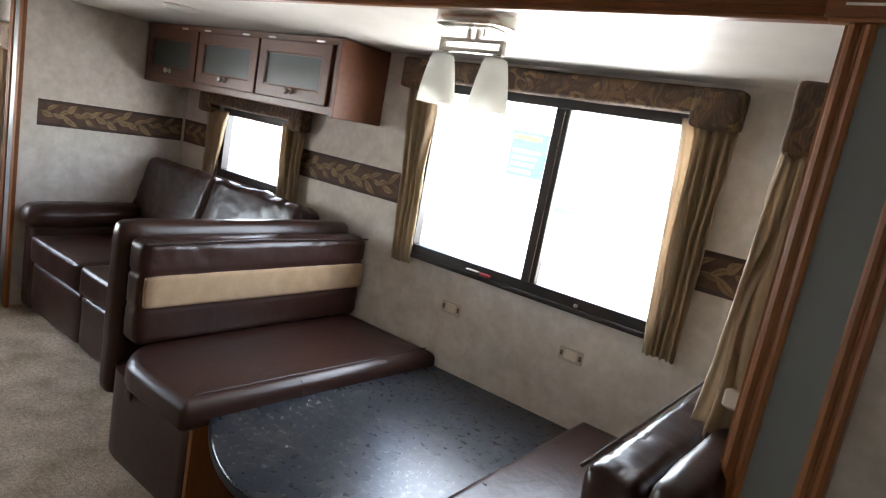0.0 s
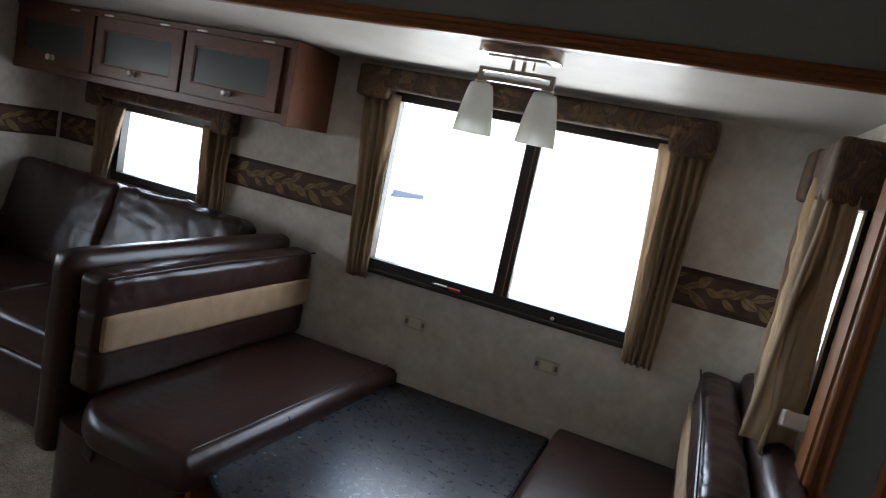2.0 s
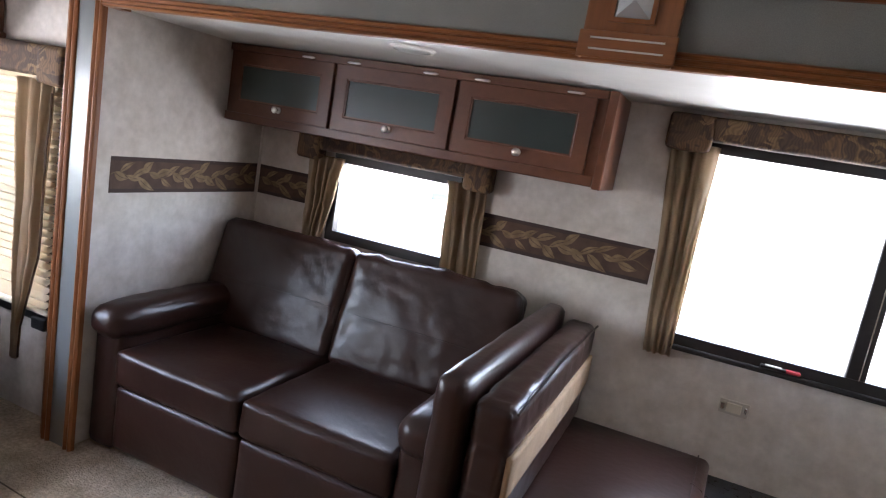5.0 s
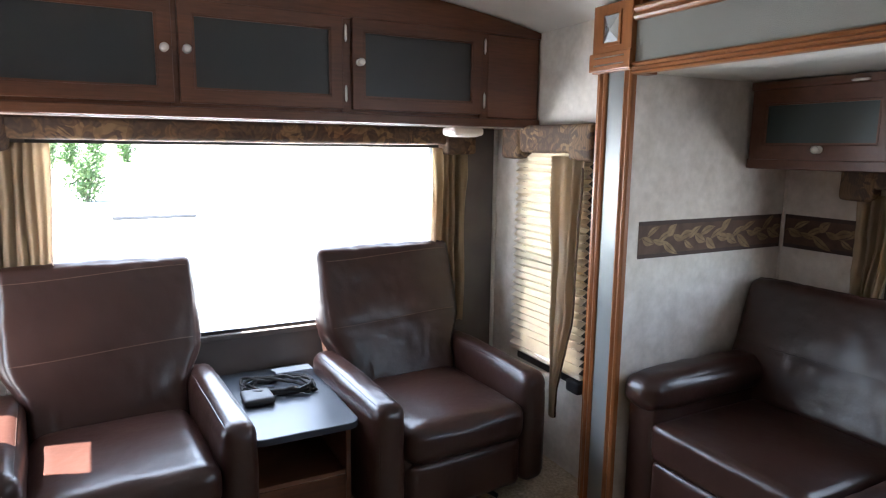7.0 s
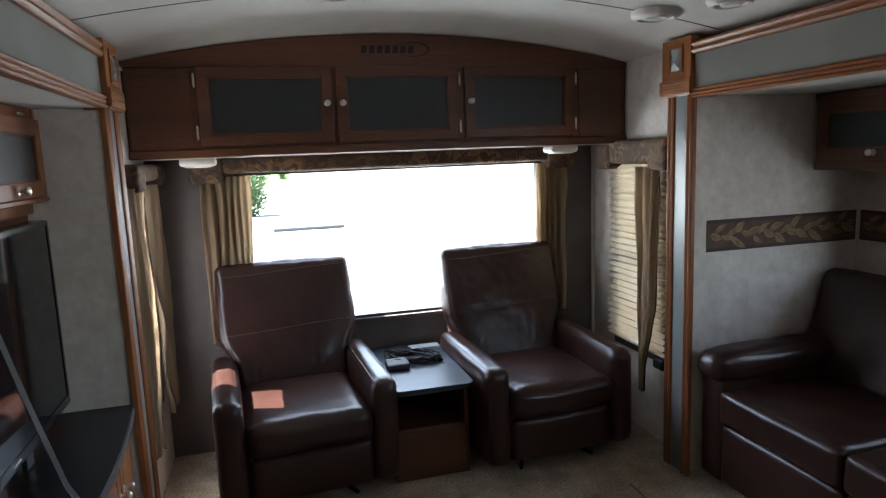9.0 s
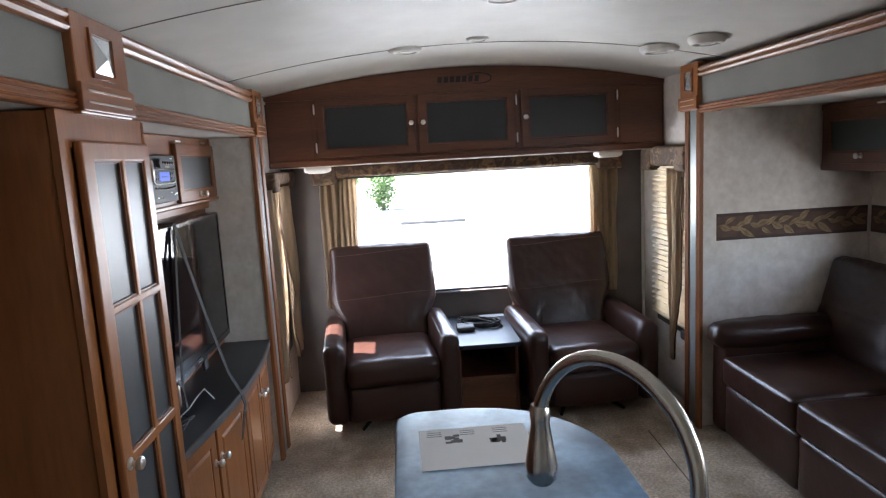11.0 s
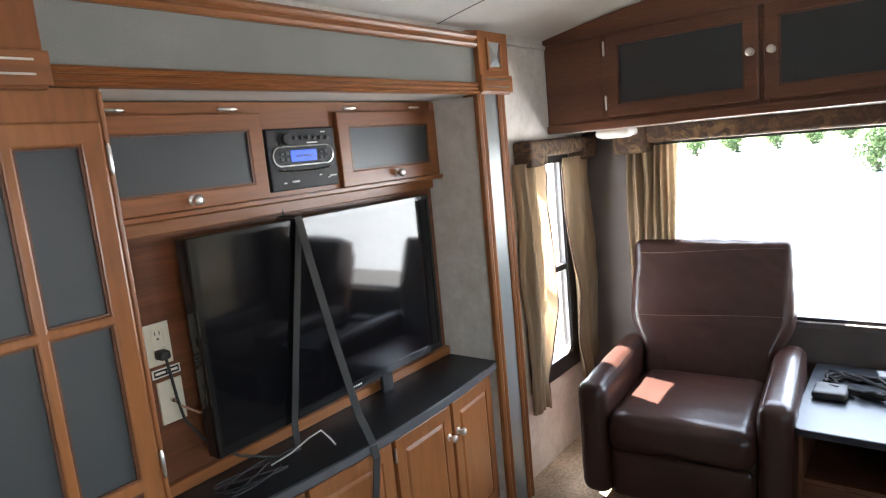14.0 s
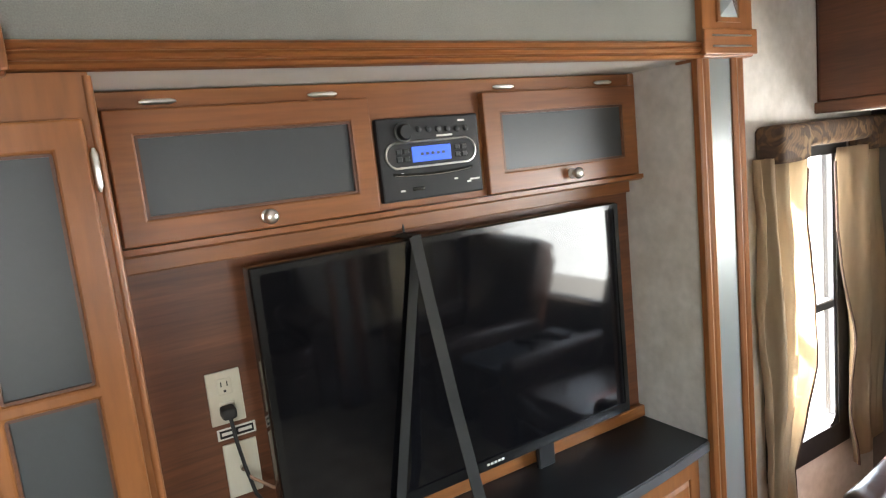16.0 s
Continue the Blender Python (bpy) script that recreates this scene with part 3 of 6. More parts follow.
def rosette(parent, x0, x1, z0, z1, face, out):
    """A carved corner block with a recessed silver lozenge and two gilt lines."""
    f = face + out * 0.034
    ya, yb = sorted((face, f))
    part("block", bm_box(x0, x1, ya, yb, z0, z1, 0.005, 2), WOOD, parent)
    ya, yb = sorted((f - out * 0.002, f + out * 0.010))
    part("block_band", bm_box(x0 - 0.006, x1 + 0.006, ya, yb, z0 + 0.006, z0 + 0.075, 0.004, 2), WOOD_H, parent)
    cx, cz, hw, hh = (x0 + x1) / 2, z0 + (z1 - z0) * 0.63, (x1 - x0) * 0.19, (z1 - z0) * 0.20
    ring = bm_wall("y", *sorted((f, f + out * 0.006)), (cx - hw - 0.012, cx + hw + 0.012), (cz - hh - 0.012, cz + hh + 0.012), [(cx - hw, cx + hw, cz - hh, cz + hh)])
    part("lozenge_rim", ring, WOOD, parent)
    py = bmesh.new()
    base = [py.verts.new((cx + sx * hw, f + out * 0.001, cz + sz * hh)) for sx, sz in ((-1, -1), (1, -1), (1, 1), (-1, 1))]
    tip = py.verts.new((cx, f + out * 0.014, cz - hh * 0.15))
    for i in range(4):
        py.faces.new((base[i], base[(i + 1) % 4], tip))
    py.faces.new(base[::-1])
    bmesh.ops.recalc_face_normals(py, faces=py.faces[:])
    part("lozenge", py, MIRROR, parent, "silver pyramid inset")
    for dz in (0.028, 0.056):
        ya, yb = sorted((f + out * 0.009, f + out * 0.0125))
        part("gilt_line", bm_box(x0 + 0.025, x1 - 0.025, ya, yb, z0 + dz - 0.0022, z0 + dz + 0.0022), BRIGHT_METAL, parent)


def pilaster(parent, x0, x1, z1, face, out):
    w = x1 - x0
    part("fluted_strip", fluted("z", 0.0, z1, x0, x0 + w * 0.27, face, out, 2, 0.024), WOOD, parent)
    part("fluted_strip", fluted("z", 0.0, z1, x1 - w * 0.27, x1, face, out, 2, 0.024), WOOD, parent)
    ya, yb = sorted((face, face + out * 0.012))
    part("inlay", bm_box(x0 + w * 0.26, x1 - w * 0.26, ya, yb, 0.0, z1), PANEL_METAL, parent, "grey-green inlay strip")


def fascia(parent, x0, x1, z0, z1, face, out):
    ya, yb = sorted((face, face + out * 0.012))
    part("fabric_panel", bm_box(x0, x1, ya, yb, z0 + 0.02, z1 - 0.005), FASCIA, parent, "grey woven panel")
    part("lower_moulding", fluted("x", x0, x1, z0, z0 + 0.046, face, out, 3, 0.030), WOOD_H, parent)
    part("upper_moulding", fluted("x", x0, x1, z1 - 0.056, z1, face, out, 2, 0.034), WOOD_H, parent)


tr = thing("trim_right", (-2.0, 1.6, 0), "cherry wood surround of the sofa slide-out with grey panels", "trim", kind="structure")
F = 1.565
part("backing", joined(bm_box(-4.085, -3.952, F, YR - 0.001, 0, 2.075), bm_box(-3.951, -3.86, F, YR - 0.001, SZ - 0.012, 2.075), bm_box(0.030, 0.218, F, YR - 0.001, 0, 2.07), bm_box(-3.858, 0.028, F, YR - 0.001, SZ + 0.051, 2.06)), WOOD_H, tr)
fascia(tr, -3.87, 0.028, 1.808, 2.055, F, -1)
pilaster(tr, -4.058, -3.868, 1.83, F, -1)
pilaster(tr, 0.036, 0.218, 1.82, F, -1)
rosette(tr, -4.085, -3.872, 1.826, 2.082, F, -1)
rosette(tr, -2.070, -1.832, 1.808, 2.065, F, -1)
rosette(tr, 0.004, 0.216, 1.806, 2.065, F, -1)
tl = thing("trim_left", (-2.0, -0.88, 0), "cherry wood surround of the television slide-out with grey panels", "trim", kind="structure")
F = -0.868
part("backing", joined(bm_box(-4.13, -3.957, YL + 0.001, F, 0, 2.055), bm_box(-3.956, -3.905, YL + 0.001, F, TZ - 0.008, 2.055), bm_box(-0.91, -0.70, YL + 0.001, F, 0, 2.04), bm_box(-3.903, -0.912, YL + 0.001, F, TZ + 0.051, 2.03)), WOOD_H, tl)
fascia(tl, -3.915, -0.90, 1.808, 2.04, F, 1)
pilaster(tl, -4.112, -3.905, 1.83, F, 1)
pilaster(tl, -0.91, -0.71, 1.82, F, 1)
rosette(tl, -4.135, -3.915, 1.808, 2.052, F, 1)
rosette(tl, -2.350, -2.058, 1.800, 2.040, F, 1)


# wallpaper border with a running leaf vine
def leaf_outline(L, w, n=7):
    pts = [(L * i / n, w * math.sin(math.pi * (i / n) ** 0.8)) for i in range(n + 1)]
    return pts


def border(name, start, u, length, nrm, z0=1.095, z1=1.247):
    """start: a point of the wall at the strip's beginning; u: its direction; nrm: out of the wall."""
    start, u, nrm, up = Vector(start), Vector(u), Vector(nrm), Vector((0, 0, 1))
    th = thing(name, start + up * z0, "brown wallpaper border with gold running leaves", "trim", "wallpaper borders", "structure")
    def slab(a, b, lo, hi, t0, t1):
        bm = bmesh.new()
        vs = [bm.verts.new(start + u * p + up * q + nrm * t) for t in (t0, t1) for p, q in ((a, lo), (b, lo), (b, hi), (a, hi))]
        for f in ((0, 1, 2, 3), (4, 5, 6, 7), (0, 1, 5, 4), (1, 2, 6, 5), (2, 3, 7, 6), (3, 0, 4, 7)):
            bm.faces.new([vs[i] for i in f])
        bmesh.ops.recalc_face_normals(bm, faces=bm.faces[:])
        return bm
    part("ground_band", slab(0, length, z0, z1, 0.0002, 0.0012), BORDER_GROUND, th)
    part("edge_band", slab(0, length, z0, z0 + 0.017, 0.0008, 0.0018), BORDER_EDGE, th)
    part("edge_band", slab(0, length, z1 - 0.017, z1, 0.0008, 0.0018), BORDER_EDGE, th)
    leaves, stem = bmesh.new(), bmesh.new()
    zc, k, s = (z0 + z1) / 2, 0, 0.02
    rnd = random.Random(7)
    while s < length - 0.07:
        side = 1 if k % 2 else -1
        ang = radians(rnd.uniform(8, 48)) * side
        L, w = rnd.uniform(0.066, 0.112), rnd.uniform(0.012, 0.021)
        o = start + u * s + up * (zc + 0.013 * math.sin(s * 42))
        d, e = u * math.cos(ang) + up * math.sin(ang), -u * math.sin(ang) + up * math.cos(ang)
        pts = leaf_outline(L, w)
        for sg in (1, -1):
            ring = [leaves.verts.new(o + d * p + e * (q * sg + 0.006 * math.sin(3 * p / L) * side) + nrm * 0.0022) for p, q in pts]
            spine = [leaves.verts.new(o + d * p + e * (0.0012 * sg + 0.006 * math.sin(3 * p / L) * side) + nrm * 0.0022) for p, q in pts]
            for i in range(len(pts) - 1):
                leaves.faces.new((ring[i], ring[i + 1], spine[i + 1], spine[i]))
        s += rnd.uniform(0.026, 0.038)
        k += 1
    pp = [start + u * q + up * (zc + 0.013 * math.sin(q * 42)) for q in np.arange(0.0, length, 0.012)]
    for a, b in zip(pp, pp[1:]):
        stem.faces.new([stem.verts.new(p + up * h + nrm * 0.0019) for p, h in ((a, -0.0022), (b, -0.0022), (b, 0.0022), (a, 0.0022))])
    bmesh.ops.recalc_face_normals(leaves, faces=leaves.faces[:])
    part("leaf_print", leaves, LEAF_PRINT, th, "gold leaves")
    part("stem_print", stem, STEM_PRINT, th)


border("border", (SE0, YR + 0.002, 0), (0, 1, 0), SB - YR - 0.016, (1, 0, 0))
border("border", (SE0 + 0.014, SB, 0), (1, 0, 0), WINDOWS["small"][0] - SE0 - 0.04, (0, -1, 0))
border("border", (-2.70, SB, 0), (1, 0, 0), 0.86, (0, -1, 0))
border("border", (-0.44, SB, 0), (1, 0, 0), SE1 + 0.43, (0, -1, 0))
border("border", (SE1, YR + 0.004, 0), (0, 1, 0), 0.15, (-1, 0, 0))
solo("corner_trim", bm_box(SE0, SE0 + 0.011, SB - 0.011, SB, 0, SZ, 0.003), WALL, "slim cream corner bead", "trim", kind="structure")
solo("corner_trim", bm_box(XR, XR + 0.014, YR - 0.02, YR, 0, 1.64, 0.003), CEIL, "slim cream corner bead", "trim", kind="structure")
solo("crown_trim", bm_box(-4.62, -4.13, YL, YL + 0.012, 2.03, 2.05, 0.003), WALL, "slim cream crown bead", "trim", kind="structure")


# windows
def window(name, axis, wall, out, u0, u1, z0, z1, label, mullions=(), fr=0.045, rail=None, half=0.022):
    """A framed window in a wall; out is the outward direction along the axis, wall the inner face."""
    th = thing(name, (wall if axis == "x" else (u0 + u1) / 2, wall if axis == "y" else (u0 + u1) / 2, z0), label, "window", kind="structure")
    a, b = sorted((wall - out * 0.014, wall + out * 0.035))
    part("window_frame", bm_wall(axis, a, b, (u0 - 0.012, u1 + 0.012), (z0 - 0.012, z1 + 0.012), [(u0 + fr, u1 - fr, z0 + fr * 1.25, z1 - fr)]), BRONZE, th)
    edges = [u0 + fr] + [m for m in mullions] + [u1 - fr]
    for m in mullions:
        p, q = sorted((wall - out * 0.010, wall + out * 0.03))
        bm = bm_box(p, q, m - half, m + half, z0 + fr, z1 - fr, 0.004) if axis == "x" else bm_box(m - half, m + half, p, q, z0 + fr, z1 - fr, 0.004)
        mb = part("mullion", bm, BRONZE, th)
        if axis == "y":
            p, q = sorted((wall - out * 0.0135, wall - out * 0.009))
            part("sash_edge", bm_box(m + half * 0.30, m + half * 0.42, p, q, z0 + fr + 0.01, z1 - fr - 0.01), NICKEL, mb, "bright sash edge")
    if rail:
        p, q = sorted((wall - out * 0.008, wall + out * 0.028))
        bm = bm_box(p, q, u0 + fr, u1 - fr, rail - 0.016, rail + 0.016, 0.004) if axis == "x" else bm_box(u0 + fr, u1 - fr, p, q, rail - 0.016, rail + 0.016, 0.004)
        part("rail", bm, BRONZE, th)
    for e0, e1 in zip(edges, edges[1:]):
        w = wall + out * 0.016
        cor = [(e0 - 0.005, z0 + fr), (e1 + 0.005, z0 + fr), (e1 + 0.005, z1 - fr), (e0 - 0.005, z1 - fr)]
        bm = bmesh.new()
        bm.faces.new([bm.verts.new((w, u, z) if axis == "x" else (u, w, z)) for u, z in cor])
        bm.normal_update()
        if bm.faces[:][0].normal["xy".index(axis)] * out > 0:
            bmesh.ops.reverse_faces(bm, faces=bm.faces[:])
        g = part("pane", bm, PANE, th)
        g.visible_shadow = False
    return th


big = window("window_1", "y", SB, 1, *WINDOWS["big"], "wide dark-framed two-pane window over the dinette", mullions=(-1.042,), half=0.034)
part("latch", bm_box(-1.36, -1.24, SB - 0.034, SB - 0.012, 0.887, 0.900, 0.003), BRONZE, big)
part("latch_tab", bm_box(-1.27, -1.22, SB - 0.038, SB - 0.015, 0.890, 0.902, 0.002), RED, big, "red emergency latch tab")
part("latch_tab", bm_box(-1.345, -1.285, SB - 0.0365, SB - 0.016, 0.899, 0.903, 0.001), WHITE, big)
part("screen_clip", bm_box(-0.80, -0.785, SB - 0.03, SB - 0.012, 0.892, 0.904, 0.002), BRIGHT_METAL, big)
part("sill_rail", bm_box(WINDOWS["big"][0] - 0.01, WINDOWS["big"][1] + 0.01, SB - 0.026, SB - 0.013, 0.865, 0.884, 0.004), BRONZE, big)
window("window_2", "y", SB, 1, *WINDOWS["small"], "small dark-framed window behind the sofa", fr=0.030)
window("window_3", "x", XR, -1, -0.47, 1.29, 0.675, 1.55, "wide rear window behind the recliners", fr=0.02)
window("window_4", "y", YR, 1, -4.69, -4.20, 0.46, 1.55, "narrow window with a pleated shade drawn", fr=0.03, rail=0.98)
w5 = window("window_5", "y", YL, -1, -4.765, -4.28, 0.425, 1.55, "narrow dark-framed window between tan curtains", fr=0.060, rail=0.955)
part("inner_track", bm_box(-4.7035, -4.690, YL - 0.012, YL + 0.008, 0.502, 1.488), EDGE_BAND, w5, "grey inner track")
fillet = [(-4.7045, 0.4995)] + [(-4.6245 - 0.08 * math.cos(a), 0.5795 - 0.08 * math.sin(a)) for a in np.linspace(0, math.pi / 2, 8)]
part("rounded_corner", bm_prism(fillet, "y", YL - 0.030, YL + 0.0095), BRONZE, w5)
window("window_6", "x", SE1, 1, 1.90, 2.28, 0.98, 1.60, "narrow window at the dinette's end", fr=0.03)

solo("carpet_seam", bm_prism([(-3.906, 1.256), (-3.31, 1.230), (-3.31, 1.236), (-3.906, 1.262)], "z", 0.0005, 0.002), SEAM, "worn seam line across the carpet", "carpet seam", kind="structure")


# ---- cloth at the windows ----
def cornice(axis, wall, out, u0, u1, z0, z1, depth, ear=0.16, drop=0.055, label="padded leaf-print window valance"):
    """A padded box valance with two ears that hang lower; out: into the room along the axis."""
    mid = ((u0 + u1) / 2, wall + out * depth / 2, z0) if axis == "y" else (wall + out * depth / 2, (u0 + u1) / 2, z0)
    th = thing("valance", mid, label, "valance", "window valances")
    p, q = sorted((wall + out * 0.002, wall + out * depth))
    def soft(a, b, lo, hi, f=0.0, s=0.0):
        lo2, hi2 = (p, q + f) if out > 0 else (p - f, q)
        if axis == "y":
            return bm_soft(a, b, lo2, hi2, lo, hi, r=0.016, puff=0.004, wrinkle=0.0025, cuts=10, seed=s)
        return bm_soft(lo2, hi2, a, b, lo, hi, r=0.016, puff=0.004, wrinkle=0.0025, cuts=10, seed=s)
    part("cornice_board", soft(u0 + ear * 0.4, u1 - ear * 0.4, z0 + drop, z1, 0, 1.0), VALANCE, th, smooth=180)
    part("ear", soft(u0, u0 + ear, z0, z1, 0.012, 2.0), VALANCE, th, smooth=180)
    part("ear", soft(u1 - ear, u1, z0, z1, 0.012, 3.0), VALANCE, th, smooth=180)
    return th


def curtain(axis, wall, out, top, bottom, z1, z0, folds, label, material=CURTAIN, off=0.045, amp=0.018, tie=None, seed=1, skew=0.0, trim=None):
    """A pleated drape: top and bottom are its spans along the wall; tie: (height, u0, u1), where a tie-back gathers it."""
    rnd = random.Random(seed)
    ph = [rnd.uniform(-0.5, 0.5) for _ in range(folds + 2)]
    rows = []
    nz, nu = 26, folds * 8
    for i in range(nz + 1):
        f = i / nz
        z = z1 + (z0 - z1) * f
        if tie:
            zt, ta, tb = tie
            if z > zt:
                g = (z1 - z) / (z1 - zt)
                g = g * g * (3 - 2 * g)
                a, b = top[0] + (ta - top[0]) * g, top[1] + (tb - top[1]) * g
            else:
                g = (zt - z) / (zt - z0)
                g = min(1, g * 1.4)
                a, b = ta + (bottom[0] - ta) * g, tb + (bottom[1] - tb) * g
        else:
            a, b = top[0] + (bottom[0] - top[0]) * f, top[1] + (bottom[1] - top[1]) * f
        row = []
        for k in range(nu + 1):
            w = k / nu
            fold = int(w * folds)
            am = amp * (1.0 + 0.8 * ph[fold]) * (0.7 + 0.3 * math.sin(math.pi * min(1, f * 1.3 + 0.15)))
            loose = 0.55 * noise.noise((w * 2.6, 0.9 * f, seed * 1.7)) + 0.25 * noise.noise((w * 5, 3.1 * f, seed + 4.0))
            sw = math.sin(2 * math.pi * (w * folds + loose))
            am *= 0.65 + 0.75 * abs(noise.noise((w * 3.3 + 2, 1.4 * f, seed + 9.0)) + 0.35)
            d = off + am * math.copysign(abs(sw) ** 0.8, sw) + 0.006 * noise.noise((w * 6, f * 11, seed)) + 0.010 * noise.noise((w * 1.5, f * 3, seed + 2.0))
            u = a + (b - a) * (w + 0.012 * math.sin(9 * f + 11 * w + seed))
            zz = z + (skew * (w - 0.5) * f) + (0.006 * math.sin(w * folds * 6.28) if i == nz else 0)
            row.append((u, wall + out * d, zz) if axis == "y" else (wall + out * d, u, zz))
        rows.append(row)
    mid = ((bottom[0] + bottom[1]) / 2, wall + out * off, z0) if axis == "y" else (wall + out * off, (bottom[0] + bottom[1]) / 2, z0)
    ob = solo("curtain", bm_grid(rows), material, label, "curtain", "window curtains", smooth=180, base=mid)
    if trim is not None:
        part("braid", bm_tube([row[trim] for row in rows[1:]], 0.0045, 6), BRAID, ob, "dark brown braid along the edge", smooth=60)
    return thicken(ob, 0.0025)


cornice("y", SB, -1, -1.89, -0.345, 1.662, 1.800, 0.085, ear=0.165, drop=0.045)
curtain("y", SB, -1, (-1.868, -1.688), (-1.795, -1.690), 1.69, 0.832, 4, "tan pleated curtain beside the wide window", off=0.04, seed=3)
curtain("y", SB, -1, (-0.545, -0.345), (-0.480, -0.362), 1.69, 0.815, 5, "tan pleated curtain beside the wide window", off=0.04, seed=4)
cornice("y", SB, -1, -3.62, -2.577, 1.338, 1.462, 0.075, ear=0.13, drop=0.05)
curtain("y", SB, -1, (-3.56, -3.36), (-3.55, -3.44), 1.36, 0.90, 4, "tan pleated curtain behind the sofa", off=0.035, seed=5)
curtain("y", SB, -1, (-2.80, -2.60), (-2.765, -2.575), 1.36, 0.90, 4, "tan pleated curtain behind the sofa", off=0.035, seed=6)
cornice("x", SE1, -1, 1.765, 2.36, 1.572, 1.738, 0.125, ear=0.20, drop=0.05)
curtain("x", SE1, -1, (2.13, 2.33), (2.11, 2.37), 1.64, 0.935, 3, "long tan curtain at the dinette's end window", off=0.090, amp=0.022, seed=7)
curtain("y", 1.79, -1, (-0.050, 0.014), (-0.090, 0.042), 1.60, 0.915, 2, "long tan curtain turned in at the dinette's end window", off=0.014, amp=0.011, seed=27)
curtain("x", SE1, -1, (1.80, 2.115), (1.70, 2.10), 1.64, 0.905, 3, "long tan curtain at the dinette's end window", off=0.105, amp=0.028, seed=17)
rv = cornice("x", XR, 1, -0.70, 1.47, 1.500, 1.632, 0.10, ear=0.17, drop=0.045)
curtain("x", XR, 1, (-0.66, -0.40), (-0.66, -0.43), 1.53, 0.62, 6, "tan pleated curtain beside the rear window", off=0.05, seed=8)
curtain("x", XR, 1, (1.24, 1.45), (1.25, 1.44), 1.53, 0.62, 5, "tan pleated curtain beside the rear window", off=0.05, seed=9)
cornice("y", YR, -1, -4.785, -4.108, 1.485, 1.638, 0.085, ear=0.15, drop=0.03)
curtain("y", YR, -1, (-4.385, -4.165), (-4.325, -4.300), 1.50, 0.28, 3, "tan curtain hanging askew before the pleated shade", off=0.075, amp=0.020, tie=(0.78, -4.345, -4.205), seed=10, trim=-1)
cornice("y", YL, 1, -4.965, -4.255, 1.492, 1.605, 0.085, ear=0.16, drop=0.04)
curtain("y", YL, 1, (-4.41, -4.19), (-4.31, -4.20), 1.51, 0.345, 3, "long tan curtain glowing in the sun", off=0.055, amp=0.032, tie=(0.80, -4.455, -4.205), seed=12, trim=0)
curtain("y", YL, 1, (-4.89, -4.665), (-4.925, -4.72), 1.51, 0.385, 2, "long tan curtain glowing in the sun", off=0.055, amp=0.030, tie=(0.75, -4.94, -4.725), seed=13, skew=-0.07, trim=-1)

# pleated shade drawn over the narrow window
rows = []
n = 58
for i in range(n + 1):
    z = 1.545 + (0.510 - 1.545) * i / n
    d = 0.012 + (0.032 if i % 2 else 0.0) * (0.75 + 0.25 * i / n)
    rows.append([(x, YR - d, z + 0.002 * math.sin(31 * x + i)) for x in (-4.735, -4.60, -4.45, -4.30, -4.178)])
bl = thing("pleated_shade", (-4.45, YR - 0.02, 0.48), "cream pleated cellular shade drawn over a narrow window", "window shade")
thicken(part("pleats", bm_grid(rows), BLIND, bl), 0.002)
part("bottom_rail", bm_box(-4.738, -4.172, YR - 0.042, YR - 0.005, 0.496, 0.509, 0.004), ALMOND, bl)
part("head_rail", bm_box(-4.738, -4.172, YR - 0.044, YR - 0.003, 1.546, 1.570, 0.004), WHITE, bl)
part("bracket", bm_soft(-4.255, -4.165, YR - 0.055, YR - 0.004, 0.428, 0.487, r=0.012, cuts=5), BLACK, bl, smooth=180)


# ---- sofa ----
def stitch_line(bm, starts, d, r=0.0013):
    """A fine seam over a cushion: where rays from the starts meet its face."""
    tree_of = BVHTree.FromBMesh(bm)
    pts = []
    for p in starts:
        at = tree_of.ray_cast(Vector(p), Vector(d))[0]
        if at is not None:
            pts.append(at - Vector(d) * 0.0004)
    return bm_tube(pts, r, 5)


def pucker(bm, top, depth, seed):
    """Gathers a cushion's top edge, as over-tight piping does."""
    for v in bm.verts:
        f = max(0.0, 1 - (top - v.co.z) / 0.07)
        g = noise.noise((v.co.x * 16 + seed, 0.7, seed)) + 0.5 * noise.noise((v.co.x * 37, 2.0, seed))
        v.co.z += depth * f * g
        v.co.y += 0.6 * depth * f * noise.noise((v.co.x * 22, 5.0, seed))
    return bm


